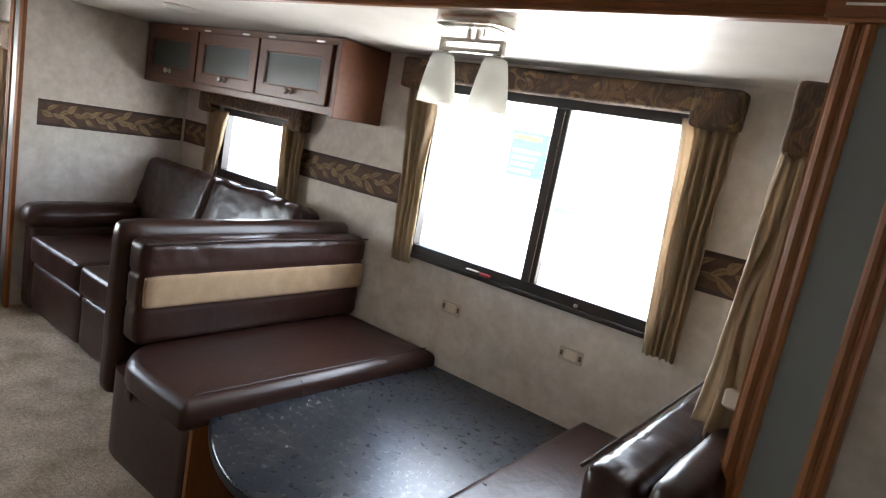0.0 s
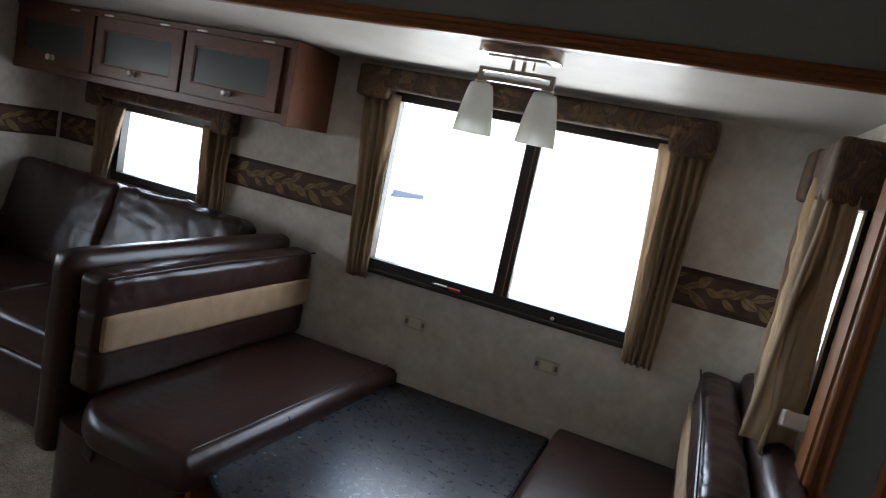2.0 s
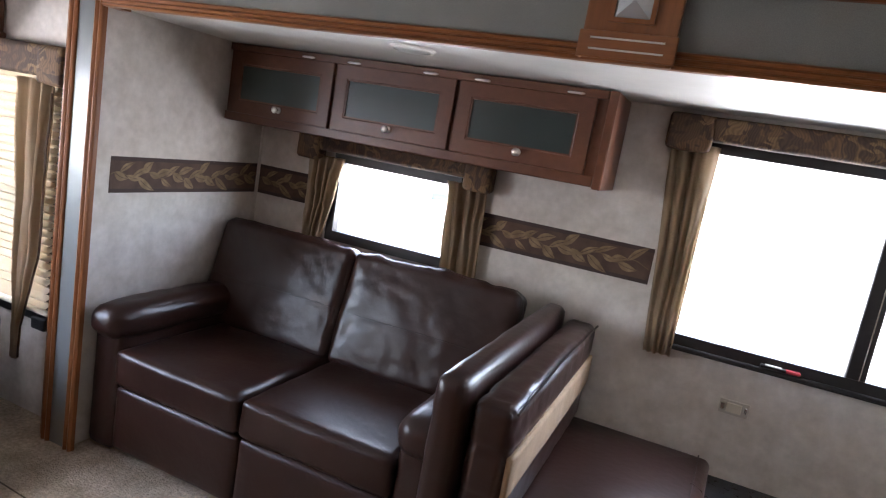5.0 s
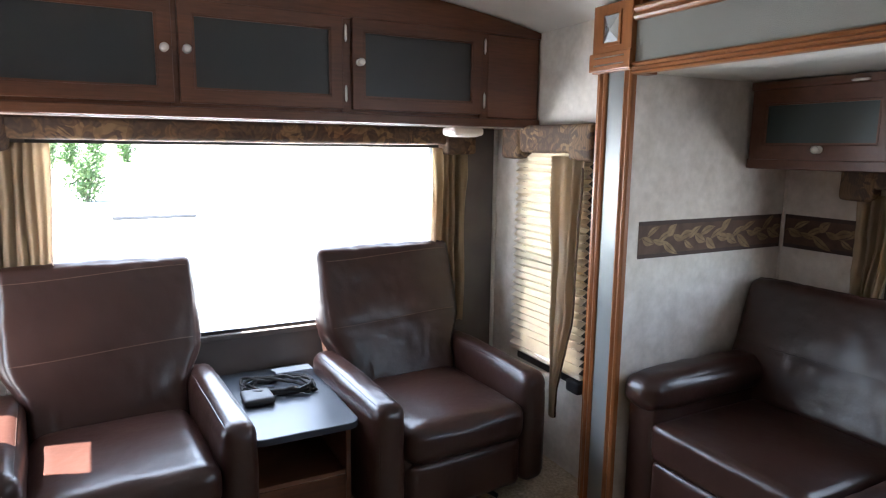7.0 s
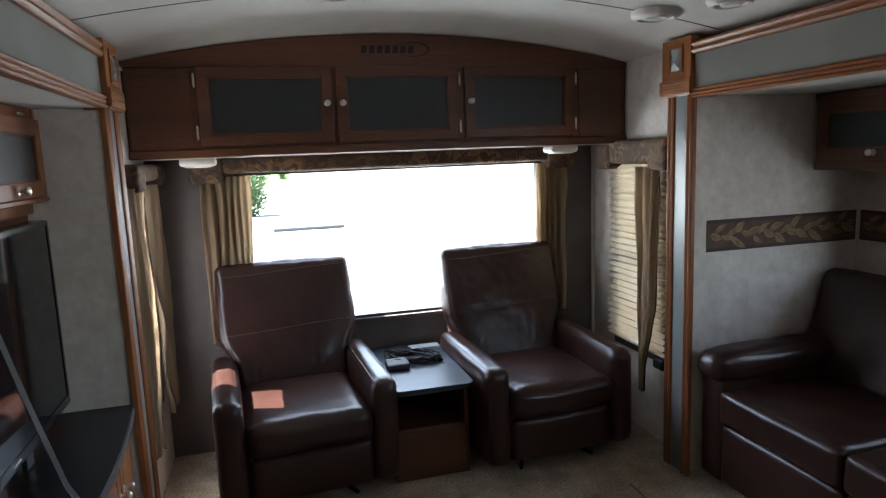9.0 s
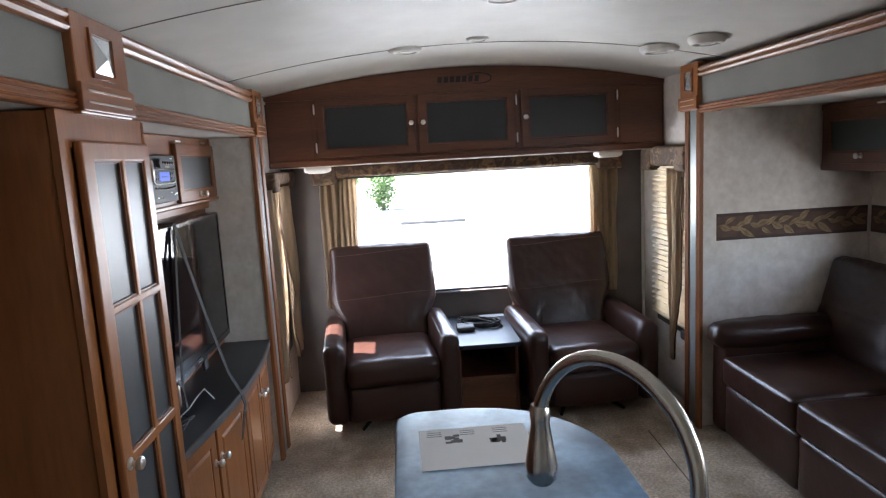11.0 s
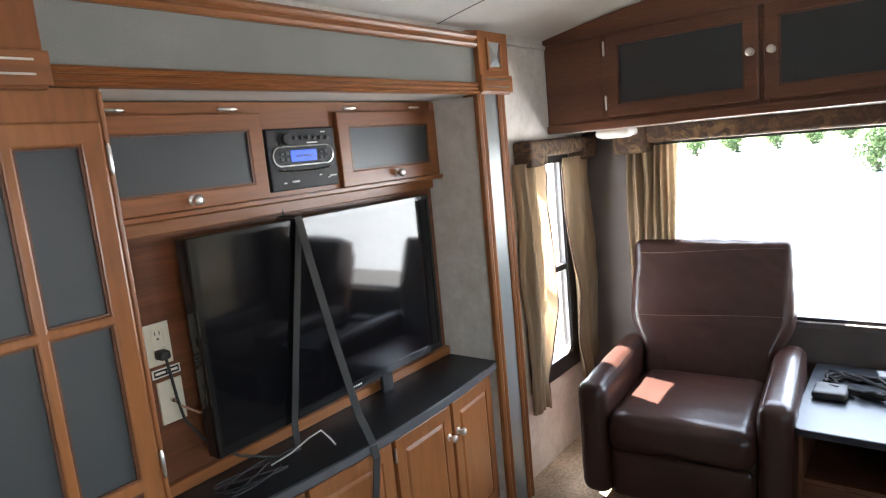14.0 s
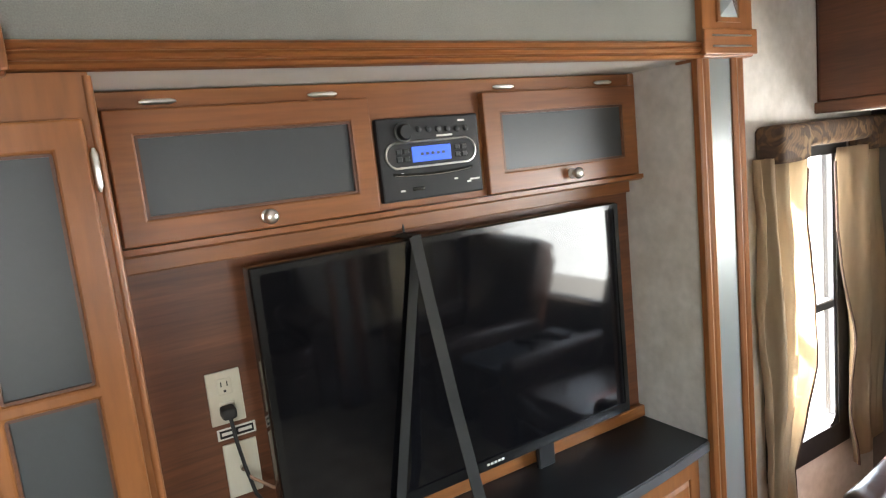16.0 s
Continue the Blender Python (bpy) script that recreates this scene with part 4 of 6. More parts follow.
def sofa():
    s = thing("sofa", (-3.0, 2.0, 0), "brown leather two-seat sofa bed with loose back cushions", "sofa")
    part("base", bm_box(-3.86, -2.29, 1.66, 2.50, 0.02, 0.30, 0.01, 2), LEATHER_DARK, s)
    for x0, x1, sd in ((-3.735, -3.088, 1.3), (-3.080, -2.425, 4.1)):
        part("seat_cushion", bm_soft(x0, x1, 1.605, 2.30, 0.325, 0.482, r=0.030, puff=0.004, wrinkle=0.004, cuts=18, seed=sd), LEATHER, s, smooth=180)
        part("front_panel", bm_soft(x0, x1, 1.625, 1.70, 0.035, 0.318, r=0.022, puff=0.004, wrinkle=0.0025, cuts=12, seed=sd + 7), LEATHER, s, smooth=180)
    for x0, x1, sd in ((-3.885, -3.115, 2.2), (-3.105, -2.300, 6.4)):
        b = bm_soft(x0, x1, -0.085, 0.085, 0, 0.53, r=0.036, puff=0.014, wrinkle=0.0045, cuts=48, seed=sd, seams=(("z", 0.47, 0.004, 0.008),))
        pucker(b, 0.53, 0.011 if sd > 5 else 0.005, sd)
        creased(b, (7, 7, 3.2), 0.0022, lambda p: 0.35 + 0.65 * min(1, abs(p.z - 0.26) * 5), sd)
        top = stitch_line(b, [(x, -0.052, 1.0) for x in np.linspace(x0 + 0.03, x1 - 0.03, 60)], (0, 0, -1), 0.0030)
        mid = stitch_line(b, [(x, -0.5, 0.245 + 0.003 * math.sin(9 * x)) for x in np.linspace(x0 + 0.02, x1 - 0.02, 40)], (0, 1, 0))
        lean = pose(0, 2.265, 0.445, -16)
        bc = part("back_cushion", moved(b, lean), LEATHER, s, smooth=180)
        part("piping", moved(top, lean), LEATHER, bc, smooth=60)
        part("stitching", moved(mid, lean), LEATHER_DARK, bc, smooth=60)
    for x0, x1, sd in ((-3.885, -3.722, 3.0), (-2.435, -2.275, 5.0)):
        a = part("arm", bm_soft(x0 + 0.004, x1 - 0.004, 1.62, 2.42, 0.02, 0.56, r=0.04, puff=0.004, wrinkle=0.003, cuts=14, seed=sd), LEATHER, s, smooth=180)
        part("arm_pad", bm_soft(x0 - 0.004, x1 + 0.016, 1.585, 2.40, 0.505, 0.655, r=0.062, puff=0.010, wrinkle=0.007, cuts=16, seed=sd + 1, seams=(("y", 0.06, 0.006, 0.014),)), LEATHER, a, smooth=180)
    return s


sofa()


# ---- cabinets ----
def knob(parent, x, y, z, d, r=0.016):
    """A round pull at the face point, standing out along d."""
    m = Matrix.Translation((x, y, z)) @ Vector(d).to_track_quat("Z", "Y").to_matrix().to_4x4()
    part("knob", moved(bm_lathe([(r * 0.95, 0), (r * 0.9, 0.003), (r * 0.42, 0.006), (r * 0.38, 0.016), (r * 0.75, 0.019), (r, 0.025), (r * 0.92, 0.032), (r * 0.5, 0.036), (0, 0.037)], 16), m), BRIGHT_METAL, parent, "polished nickel knob", smooth=50)


def framed_door(parent, axis, face, out, u0, u1, z0, z1, inset, wood, border_w=0.055, thick=0.020, knob_at=None, mull=()):
    """A cabinet door: bevelled frame with a flat inset panel; knob_at: (u, z)."""
    a, b = sorted((face, face + out * thick))
    d = part("door", bm_wall(axis, a, b, (u0, u1), (z0, z1), [(u0 + border_w, u1 - border_w, z0 + border_w, z1 - border_w)]), wood, parent)
    md = d.modifiers.new("edge", "BEVEL")
    md.width, md.segments, md.limit_method = 0.004, 2, "ANGLE"
    w = border_w
    a, b = sorted((face + out * thick * 0.25, face + out * thick * 0.55))
    ins = bm_box(a, b, u0 + w - 0.006, u1 - w + 0.006, z0 + w - 0.006, z1 - w + 0.006) if axis == "x" else bm_box(u0 + w - 0.006, u1 - w + 0.006, a, b, z0 + w - 0.006, z1 - w + 0.006)
    part("inset_panel", ins, inset, d)
    a, b = sorted((face + out * thick * 0.5, face + out * thick * 0.86))
    bead = bm_wall(axis, a, b, (u0 + w - 0.003, u1 - w + 0.003), (z0 + w - 0.003, z1 - w + 0.003), [(u0 + w + 0.006, u1 - w - 0.006, z0 + w + 0.006, z1 - w - 0.006)])
    part("bead", bead, WOOD_DARK, d)
    if knob_at:
        dv = (out, 0, 0) if axis == "x" else (0, out, 0)
        p = (face + out * thick, *knob_at) if axis == "x" else (knob_at[0], face + out * thick, knob_at[1])
        knob(d, *p, dv)
    return d


def hinge(parent, axis, face, out, u, z, upright=True):
    n = 0.034
    dv = Vector((0, 0, 1)) if upright else (Vector((0, 1, 0)) if axis == "x" else Vector((1, 0, 0)))
    c = Vector((face + out * 0.006, u, z)) if axis == "x" else Vector((u, face + out * 0.006, z))
    part("hinge", joined(bm_tube([c - dv * n, c - dv * n * 0.7, c + dv * n * 0.7, c + dv * n], [0.002, 0.0055, 0.0055, 0.002], 8)), BRIGHT_METAL, parent, smooth=60)


c = thing("overhead_cabinet", (-2.98, 2.4, 1.455), "dark cherry overhead cabinet with three green glass doors above the sofa", "cabinet")
part("body", bm_box(-3.895, -2.072, 2.262, SB - 0.002, 1.458, 1.815, 0.004), WOOD_RED, c)
part("end_panel", bm_box(-2.094, -2.060, 2.235, SB - 0.003, 1.452, 1.819, 0.004), WOOD_RED, c)
part("bottom_rail", bm_box(-3.893, -2.098, 2.250, 2.263, 1.460, 1.500, 0.003), WOOD_RED, c)
part("top_rail", bm_box(-3.893, -2.098, 2.246, 2.263, 1.785, 1.818, 0.003), WOOD_DARK, c)
for u0, u1, ku in ((-3.875, -3.300, -3.572), (-3.284, -2.710, -2.992), (-2.694, -2.135, -2.405)):
    framed_door(c, "y", 2.262, -1, u0, u1, 1.498, 1.786, GREEN_GLASS, WOOD_RED, 0.062, 0.020, (ku, 1.540))
for hu in (-3.44, -3.20, -2.83, -2.60, -2.22):
    hinge(c, "y", 2.246, -1, hu, 1.795, False)

# rear cabinet under the arched ceiling
c = thing("rear_cabinet", (-4.8, 0.37, 1.63), "wide walnut cabinet under the arched ceiling over the rear window", "cabinet")
XC = -4.60
ys = np.linspace(YL + 0.002, YR - 0.002, 25)
part("body", bm_prism([(YL + 0.002, 1.655)] + [(y, arch(y) - 0.003) for y in ys] + [(YR - 0.002, 1.655)], "x", XR + 0.002, XC - 0.018), WOOD_DARK, c)
part("bottom_rail", bm_box(XR + 0.004, XC + 0.006, YL + 0.003, YR - 0.003, 1.630, 1.668, 0.006, 2), WOOD_DARK, c)
part("arched_header", bm_prism([(YL + 0.003, 2.045)] + [(y, arch(y) - 0.005) for y in ys] + [(YR - 0.003, 2.045)], "x", XC - 0.018, XC - 0.004), WOOD_DARK, c)
for y0, y1 in ((-0.907, -0.628), (1.365, 1.648)):
    part("side_panel", bm_box(XC - 0.018, XC - 0.006, y0, y1, 1.669, 2.044, 0.003), WOOD_DARK, c)
for y in (-0.61, 0.036, 0.688, 1.345):
    part("stile", bm_box(XC - 0.018, XC - 0.008, y - 0.02, y + 0.02, 1.669, 2.044), WOOD_DARK, c)
for y0, y1, ky in ((-0.602, 0.026, -0.002), (0.046, 0.668, 0.074), (0.708, 1.330, 0.738)):
    framed_door(c, "x", XC - 0.014, 1, y0, y1, 1.682, 2.050, SMOKED, WOOD_DARK, 0.052, 0.022, (ky, 1.872))
for hy in (-0.610, 0.680, 1.342):
    for hz in (1.745, 1.985):
        hinge(c, "x", XC, 1, hy, hz)
# badge on the header: slanted dark strokes with a swoosh
for i in range(7):
    y = 0.178 + i * 0.0395
    part("badge_stroke", bm_prism([(y, 2.112), (y + 0.028, 2.112), (y + 0.033, 2.150), (y + 0.006, 2.150)], "x", XC - 0.005, XC - 0.002), LETTER, c)
sw = bm_tube([(XC - 0.002, 0.440 + 0.085 * math.sin(a), 2.132 + 0.034 * math.cos(a)) for a in np.linspace(-1.0, 3.6, 24)], [0.001 + 0.004 * math.sin(math.pi * k / 23) for k in range(24)], 6)
part("badge_swoosh", sw, LETTER, c, smooth=60)
for y in (-0.636, 1.329):
    r = thing("reading_light", (-4.77, y, 1.60), "white plastic reading light under the rear cabinet", "lamp", "reading lights")
    part("housing", bm_soft(-4.83, -4.70, y - 0.085, y + 0.085, 1.588, 1.629, r=0.018, cuts=6), WHITE, r, smooth=180)
    part("lens", bm_soft(-4.805, -4.715, y - 0.062, y + 0.062, 1.582, 1.596, r=0.006, cuts=4), GLASS_SHADE, r, smooth=180)
solo("led_strip", bm_box(-4.64, -4.62, -0.86, 1.60, 1.624, 1.629, 0.001), WHITE, "slim white strip under the rear cabinet", "trim", kind="structure")
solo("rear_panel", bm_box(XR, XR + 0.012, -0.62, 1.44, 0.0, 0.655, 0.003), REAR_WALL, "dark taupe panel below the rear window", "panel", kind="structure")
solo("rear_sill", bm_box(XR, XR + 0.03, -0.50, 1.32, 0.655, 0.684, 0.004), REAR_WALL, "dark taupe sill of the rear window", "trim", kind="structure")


# ---- recliners ----
def recliner(m, label):
    """Built at the origin, facing +x: 0.81 wide, its front 0.41 ahead of its middle."""
    s = thing("recliner", (0, 0, 0), label, "recliner", "rear recliners")
    part("body", bm_soft(-0.36, 0.375, -0.30, 0.30, 0.075, 0.34, r=0.03, cuts=8), LEATHER_DARK, s, smooth=180)
    part("footrest", bm_soft(0.30, 0.405, -0.272, 0.272, 0.085, 0.300, r=0.03, puff=0.006, wrinkle=0.003, cuts=12, seed=3.1), LEATHER, s, smooth=180)
    part("seat_cushion", bm_soft(-0.20, 0.430, -0.280, 0.280, 0.295, 0.462, r=0.055, puff=0.016, wrinkle=0.004, cuts=20, seed=1.7), LEATHER, s, smooth=180)
    b = bm_soft(-0.085, 0.085, -0.352, 0.352, 0.0, 0.71, r=0.032, puff=0.018, wrinkle=0.005, cuts=44, seed=8.8, seams=(("z", 0.486, 0.003, 0.010),))
    creased(b, (6, 9, 4), 0.0068, lambda p: max(0.12, min(1, (0.24 - p.z) / 0.12)) + 0.4 * max(0, (p.z - 0.62) / 0.1), 3.0)
    for v in b.verts:
        f = max(0.0, min(1.0, (0.36 - v.co.z) / 0.22))
        f = f * f * (3 - 2 * f)
        v.co.y *= 1 - 0.20 * f
        v.co.x += 0.035 * max(0, v.co.z - 0.5)
    tilt = pose(-0.205, 0, 0.365, 0, -19.5)
    lines = [stitch_line(b, [(0.4, y, z + 0.012 * math.sin(5 * y)) for y in np.linspace(-0.325, 0.325, 27)], (-1, 0, 0)) for z in (0.345, 0.655)]
    back = part("backrest", moved(b, tilt), LEATHER, s, smooth=180)
    for ln in lines:
        part("stitching", moved(ln, tilt), STITCH, back, "fine stitched seam", smooth=60)
    part("back_shell", moved(bm_soft(-0.135, -0.075, -0.325, 0.325, -0.25, 0.64, r=0.025, cuts=8), pose(-0.205, 0, 0.365, 0, -19.5)), LEATHER_DARK, s, smooth=180)
    for sg in (-1, 1):
        y0, y1 = sorted((sg * 0.288, sg * 0.408))
        a = bm_soft(-0.33, 0.412, y0 - 0.004, y1 + 0.004, 0.075, 0.590, r=0.050, puff=0.004, wrinkle=0.004, cuts=18, seed=2.0 + sg)
        for v in a.verts:
            if v.co.z > 0.35:
                v.co.z -= 0.016 * max(0, (v.co.x + 0.05)) / 0.45 * min(1, (v.co.z - 0.35) / 0.2)
        edges = [stitch_line(a, [(x, sg * yy, 1.0) for x in np.linspace(-0.28, 0.375, 24)], (0, 0, -1), 0.0016) for yy in (0.303, 0.393)]
        arm = part("arm", a, LEATHER, s, smooth=180)
        for ed in edges:
            part("stitching", ed, LEATHER_DARK, arm, smooth=60)
        ye = (y0 if sg < 0 else y1) - sg * 0.012
        part("arm_piping", bm_tube([(0.393, ye, 0.12), (0.3945, ye, 0.33), (0.393, ye, 0.48), (0.384, ye - sg * 0.004, 0.530)], 0.0040, 6), LEATHER_DARK, arm, smooth=60)
    part("base_ring", bm_lathe([(0.20, 0.004), (0.215, 0.012), (0.20, 0.03), (0.10, 0.045), (0.09, 0.09)], 24), BLACK, s, "black swivel base", smooth=60)
    for ang in (35, -35, 145, -145):
        a = radians(ang)
        part("base_leg", bm_tube([(0.1 * math.cos(a), 0.1 * math.sin(a), 0.045), (0.26 * math.cos(a), 0.26 * math.sin(a), 0.03), (0.40 * math.cos(a), 0.36 * math.sin(a), 0.012)], [0.016, 0.014, 0.010], 8), BLACK, s, smooth=60)
    s.matrix_basis = m
    return s


r1 = recliner(pose(-4.555, -0.236, 0, 0, 0, 4.5), "brown leather swivel recliner with a patch of sunlight")
r2 = copy_thing(r1, pose(-4.540, 1.005, 0, 0, 0, 3.5))
r2["label"] = "brown leather swivel recliner beside the shaded window"

t = thing("side_table", (-4.55, 0.385, 0), "low dark side table with an open shelf between the recliners", "side table")
part("cabinet_side", bm_box(-4.93, -4.285, 0.195, 0.215, 0.0, 0.47, 0.002), WOOD_DARK, t)
part("cabinet_side", bm_box(-4.93, -4.285, 0.555, 0.575, 0.0, 0.47, 0.002), WOOD_DARK, t)
part("front_panel", bm_box(-4.305, -4.285, 0.216, 0.554, 0.0, 0.25, 0.002), WOOD_DARK, t)
part("shelf", bm_box(-4.92, -4.29, 0.216, 0.554, 0.25, 0.268, 0.002), WOOD_DARK, t)
part("back_panel", bm_box(-4.93, -4.915, 0.216, 0.554, 0.269, 0.468, 0.002), BLACK, t)
part("top_rail", bm_box(-4.305, -4.285, 0.216, 0.554, 0.445, 0.469, 0.002), WOOD_DARK, t)
part("tabletop", bm_prism(rounded(-4.94, -4.20, 0.180, 0.590, (0.0, 0.05, 0.05, 0.0)), "z", 0.472, 0.500, 0.006, 2), SIDE_TOP, t, "dark blue-grey laminate top")
bag = thing("coiled_straps", (-4.66, 0.36, 0.50), "tangle of black webbing straps and a buckle case", "straps")
part("case", bm_soft(-4.63, -4.50, 0.215, 0.335, 0.501, 0.533, r=0.014, wrinkle=0.004, cuts=8), RUBBER, bag, smooth=180)
rnd = random.Random(5)
for k in range(5):
    pts = [(-4.66 + 0.10 * math.sin(a * 1.3 + k) + rnd.uniform(-0.015, 0.015), 0.38 + 0.14 * math.cos(a + k * 1.1), 0.508 + 0.012 * (1 + math.sin(a * 2 + k))) for a in np.linspace(0, 4.6, 22)]
    part("strap", bm_tube(pts, 0.007, 6), STRAP, bag, smooth=60)


# ---- dinette ----
def bench(name, x_wall, x_front, sg, label):
    """A dinette bench across the slide-out: x_wall is the rear face of its back, x_front the cushion's front edge, sg +1 where it faces +x."""
    s = thing(name, ((x_wall + x_front) / 2, 1.95, 0), label, "dinette bench", "dinette benches")
    slant = lambda y: 0.062 * (SB - y) / 1.27 if sg > 0 else 0.0
    xa, xb = sorted((x_wall, x_front - sg * (0.075 if sg > 0 else 0.045)))
    rr = (0.0, 0.05, 0, 0) if sg < 0 else (0.24, 0.03, 0, 0)
    part("base", bm_prism(rounded(xa, xb - (0.022 if sg > 0 else 0), 1.335, SB - 0.004, rr), "z", 0.0, 0.352, 0.006, 2), LEATHER, s, "leather-wrapped bench base", smooth=50)
    if sg > 0:
        part("side_panel", bm_box(xb - 0.020, xb, 1.345, SB - 0.006, 0.0, 0.352, 0.002), WOOD, s, "cherry wood panel")
        part("pull_strap", moved(bm_soft(-0.022, 0.022, -0.006, 0.006, -0.045, 0.02, r=0.005, cuts=4), pose(x_wall + 0.32, 1.327, 0.325, 12, 25)), LEATHER_DARK, s, smooth=180)
    if sg > 0:
        c = bm_pillow(xa + 0.150, x_front, 1.290, SB - 0.002, (0.26, 0.03, 0.012, 0.012), 0.352, 0.458, r=0.052)
        for v in c.verts:
            v.co.x -= slant(v.co.y) * max(0.0, (v.co.x - xa - 0.3) / (x_front - xa - 0.3))
    else:
        c = bm_pillow(x_front, x_wall - 0.13, 1.60, SB - 0.002, (0.05, 0.06, 0.012, 0.012), 0.352, 0.458)
    cu = part("seat_cushion", c, LEATHER, s, smooth=180)
    for y in (1.78, 2.25):
        xf = x_front - slant(y)
        part("seam", bm_tube([(xf - sg * 0.058, y, 0.4600), (xf - sg * 0.046, y, 0.4585), (xf - sg * 0.0140, y, 0.4440), (xf + sg * 0.0005, y, 0.408), (xf + sg * 0.0005, y, 0.37)], 0.0024, 6), LEATHER_DARK, cu)
    if sg > 0:
        rim = [(x_front - 0.050 - slant(y), y, 0.4595) for y in np.linspace(1.36, SB - 0.03, 20)]
        part("piping", bm_tube(rim, 0.0030, 6), LEATHER_DARK, cu, smooth=60)
    # hard back board and the loose cushion with its tan band
    b0, b1 = sorted((x_wall + sg * 0.005, x_wall + sg * 0.105))
    part("back_board", bm_soft(b0, b1, 1.350, SB - 0.008, 0.20, 0.925, r=0.038, puff=0.004, wrinkle=0.004, cuts=16, seed=3.3), LEATHER, s, smooth=180)
    for v, z in ((1.40, 0.86), (1.40, 0.68)):
        part("stud", bm_lathe([(0.006, 0), (0.005, 0.004), (0, 0.006)], 8, (x_wall + sg * 0.05, 1.36, z)), NICKEL, s)
    c0, c1 = sorted((x_wall + sg * 0.118, x_wall + sg * 0.245))
    kb = bm_soft(c0, c1, 1.372, SB - 0.012, 0.462, 0.880, r=0.035, puff=0.006, wrinkle=0.003, cuts=48, seed=9.1, seams=(("z", 0.36, 0.006, 0.01), ("z", 0.69, 0.006, 0.01)))
    creased(kb, (5, 17, 2.5), 0.0050, lambda p: max(0.15, min(1, (p.z - 0.74) / 0.06)), 5.0, 0.16)
    k = part("back_cushion", kb, LEATHER, s, smooth=180)
    f = x_wall + sg * 0.252
    p, q = sorted((f - sg * 0.02, f + sg * 0.005))
    part("band", bm_soft(p, q, 1.385, SB - 0.020, 0.618, 0.745, r=0.010, puff=0.003, wrinkle=0.0015, cuts=12), SUEDE, k, "tan suede band", smooth=180)
    part("piping", joined(bm_tube([(f - sg * 0.005, 1.378, 0.872), (f - sg * 0.012, 1.9, 0.881), (f - sg * 0.005, SB - 0.02, 0.872)], 0.0045, 6)), LEATHER_DARK, k, smooth=60)
    return s


bench("dinette_bench", -2.245, -1.440, 1, "brown leather dinette bench with a tan band across its back")
bench("dinette_bench", 0.062, -0.665, -1, "brown leather dinette bench against the slide-out's end")
def table_outline(g):
    """The table's outline, grown by g: straight sides and a bowed end towards the aisle."""
    us = np.linspace(-1, 1, 33)
    return [(-1.105 + u * (0.415 + g), 1.242 - g + 0.172 * abs(u) ** 1.7) for u in us] + [(-0.690 + g, SB - 0.003), (-1.520 - g, SB - 0.003)]


t = thing("dinette_table", (-1.06, 1.9, 0), "dark worn laminate dinette table lowered between the benches", "table")
part("tabletop", bm_prism(table_outline(0.0), "z", 0.352, 0.385, 0.007, 3), TABLE_TOP, t, "scuffed dark laminate top")
part("edge_band", bm_prism(table_outline(0.004), "z", 0.357, 0.379), BLACK, t)
for x in (-1.28, -0.92):
    part("pedestal", bm_lathe([(0.075, 0.0), (0.075, 0.008), (0.03, 0.018), (0.028, 0.352)], 16, (x, 1.95, 0)), NICKEL, t, smooth=50)
for x in (-1.409, -0.772):
    w = thing("wall_plate", (x, SB, 0.685), "almond plastic two-screw plate on the wall", "wall plate", "wall plates")
    part("plate", bm_box(x - 0.055, x + 0.055, SB - 0.006, SB - 0.0005, 0.657, 0.717, 0.003, 2), PLATE, w)
    part("slot", bm_box(x - 0.028, x + 0.028, SB - 0.0085, SB - 0.005, 0.667, 0.707, 0.002), ALMOND, w)
    for dx in (-0.043, 0.043):
        part("screw", bm_box(x + dx - 0.006, x + dx + 0.006, SB - 0.0078, SB - 0.005, 0.675, 0.699, 0.001), NICKEL, w)
hb = thing("wall_bracket", (0.05, 1.72, 1.0), "small white plastic bracket on the end wall", "bracket")
part("bracket_arm", bm_prism([(1.685, 1.005), (1.735, 0.985), (1.735, 1.035), (1.685, 1.045)], "x", -0.02, 0.074, 0.004), WHITE, hb)
part("bracket_plate", bm_box(0.066, 0.0745, 1.67, 1.75, 0.97, 1.10, 0.003), WHITE, hb)

# ceiling lamp over the dinette
l = thing("ceiling_lamp", (-0.893, 1.674, 1.825), "brushed nickel two-light ceiling fixture with frosted glass shades", "lamp")
LX, LY = -0.893, 1.674
part("canopy", bm_prism([(LX + 0.118 * math.copysign(abs(math.cos(a)) ** 0.35, math.cos(a)), LY + 0.062 * math.copysign(abs(math.sin(a)) ** 0.7, math.sin(a))) for a in np.linspace(0, 2 * math.pi, 33)[:-1]], "z", 1.786, 1.824, 0.004, 2), NICKEL, l, smooth=40)
part("diffuser", bm_box(LX - 0.085, LX + 0.085, LY - 0.035, LY + 0.035, 1.781, 1.787, 0.002), WHITE, l)
for dx in (-0.016, 0.016):
    part("stem", bm_box(LX + dx - 0.0055, LX + dx + 0.0055, LY - 0.006, LY + 0.006, 1.752, 1.786, 0.001), NICKEL, l)
part("crossbar", bm_wall("y", LY - 0.008, LY + 0.008, (LX - 0.112, LX + 0.112), (1.716, 1.754), [(LX - 0.100, LX + 0.100, 1.727, 1.743)]), NICKEL, l)
part("pull_switch", bm_tube([(LX + 0.05, LY - 0.02, 1.784), (LX + 0.05, LY - 0.02, 1.760)], 0.0035, 8), NICKEL, l)
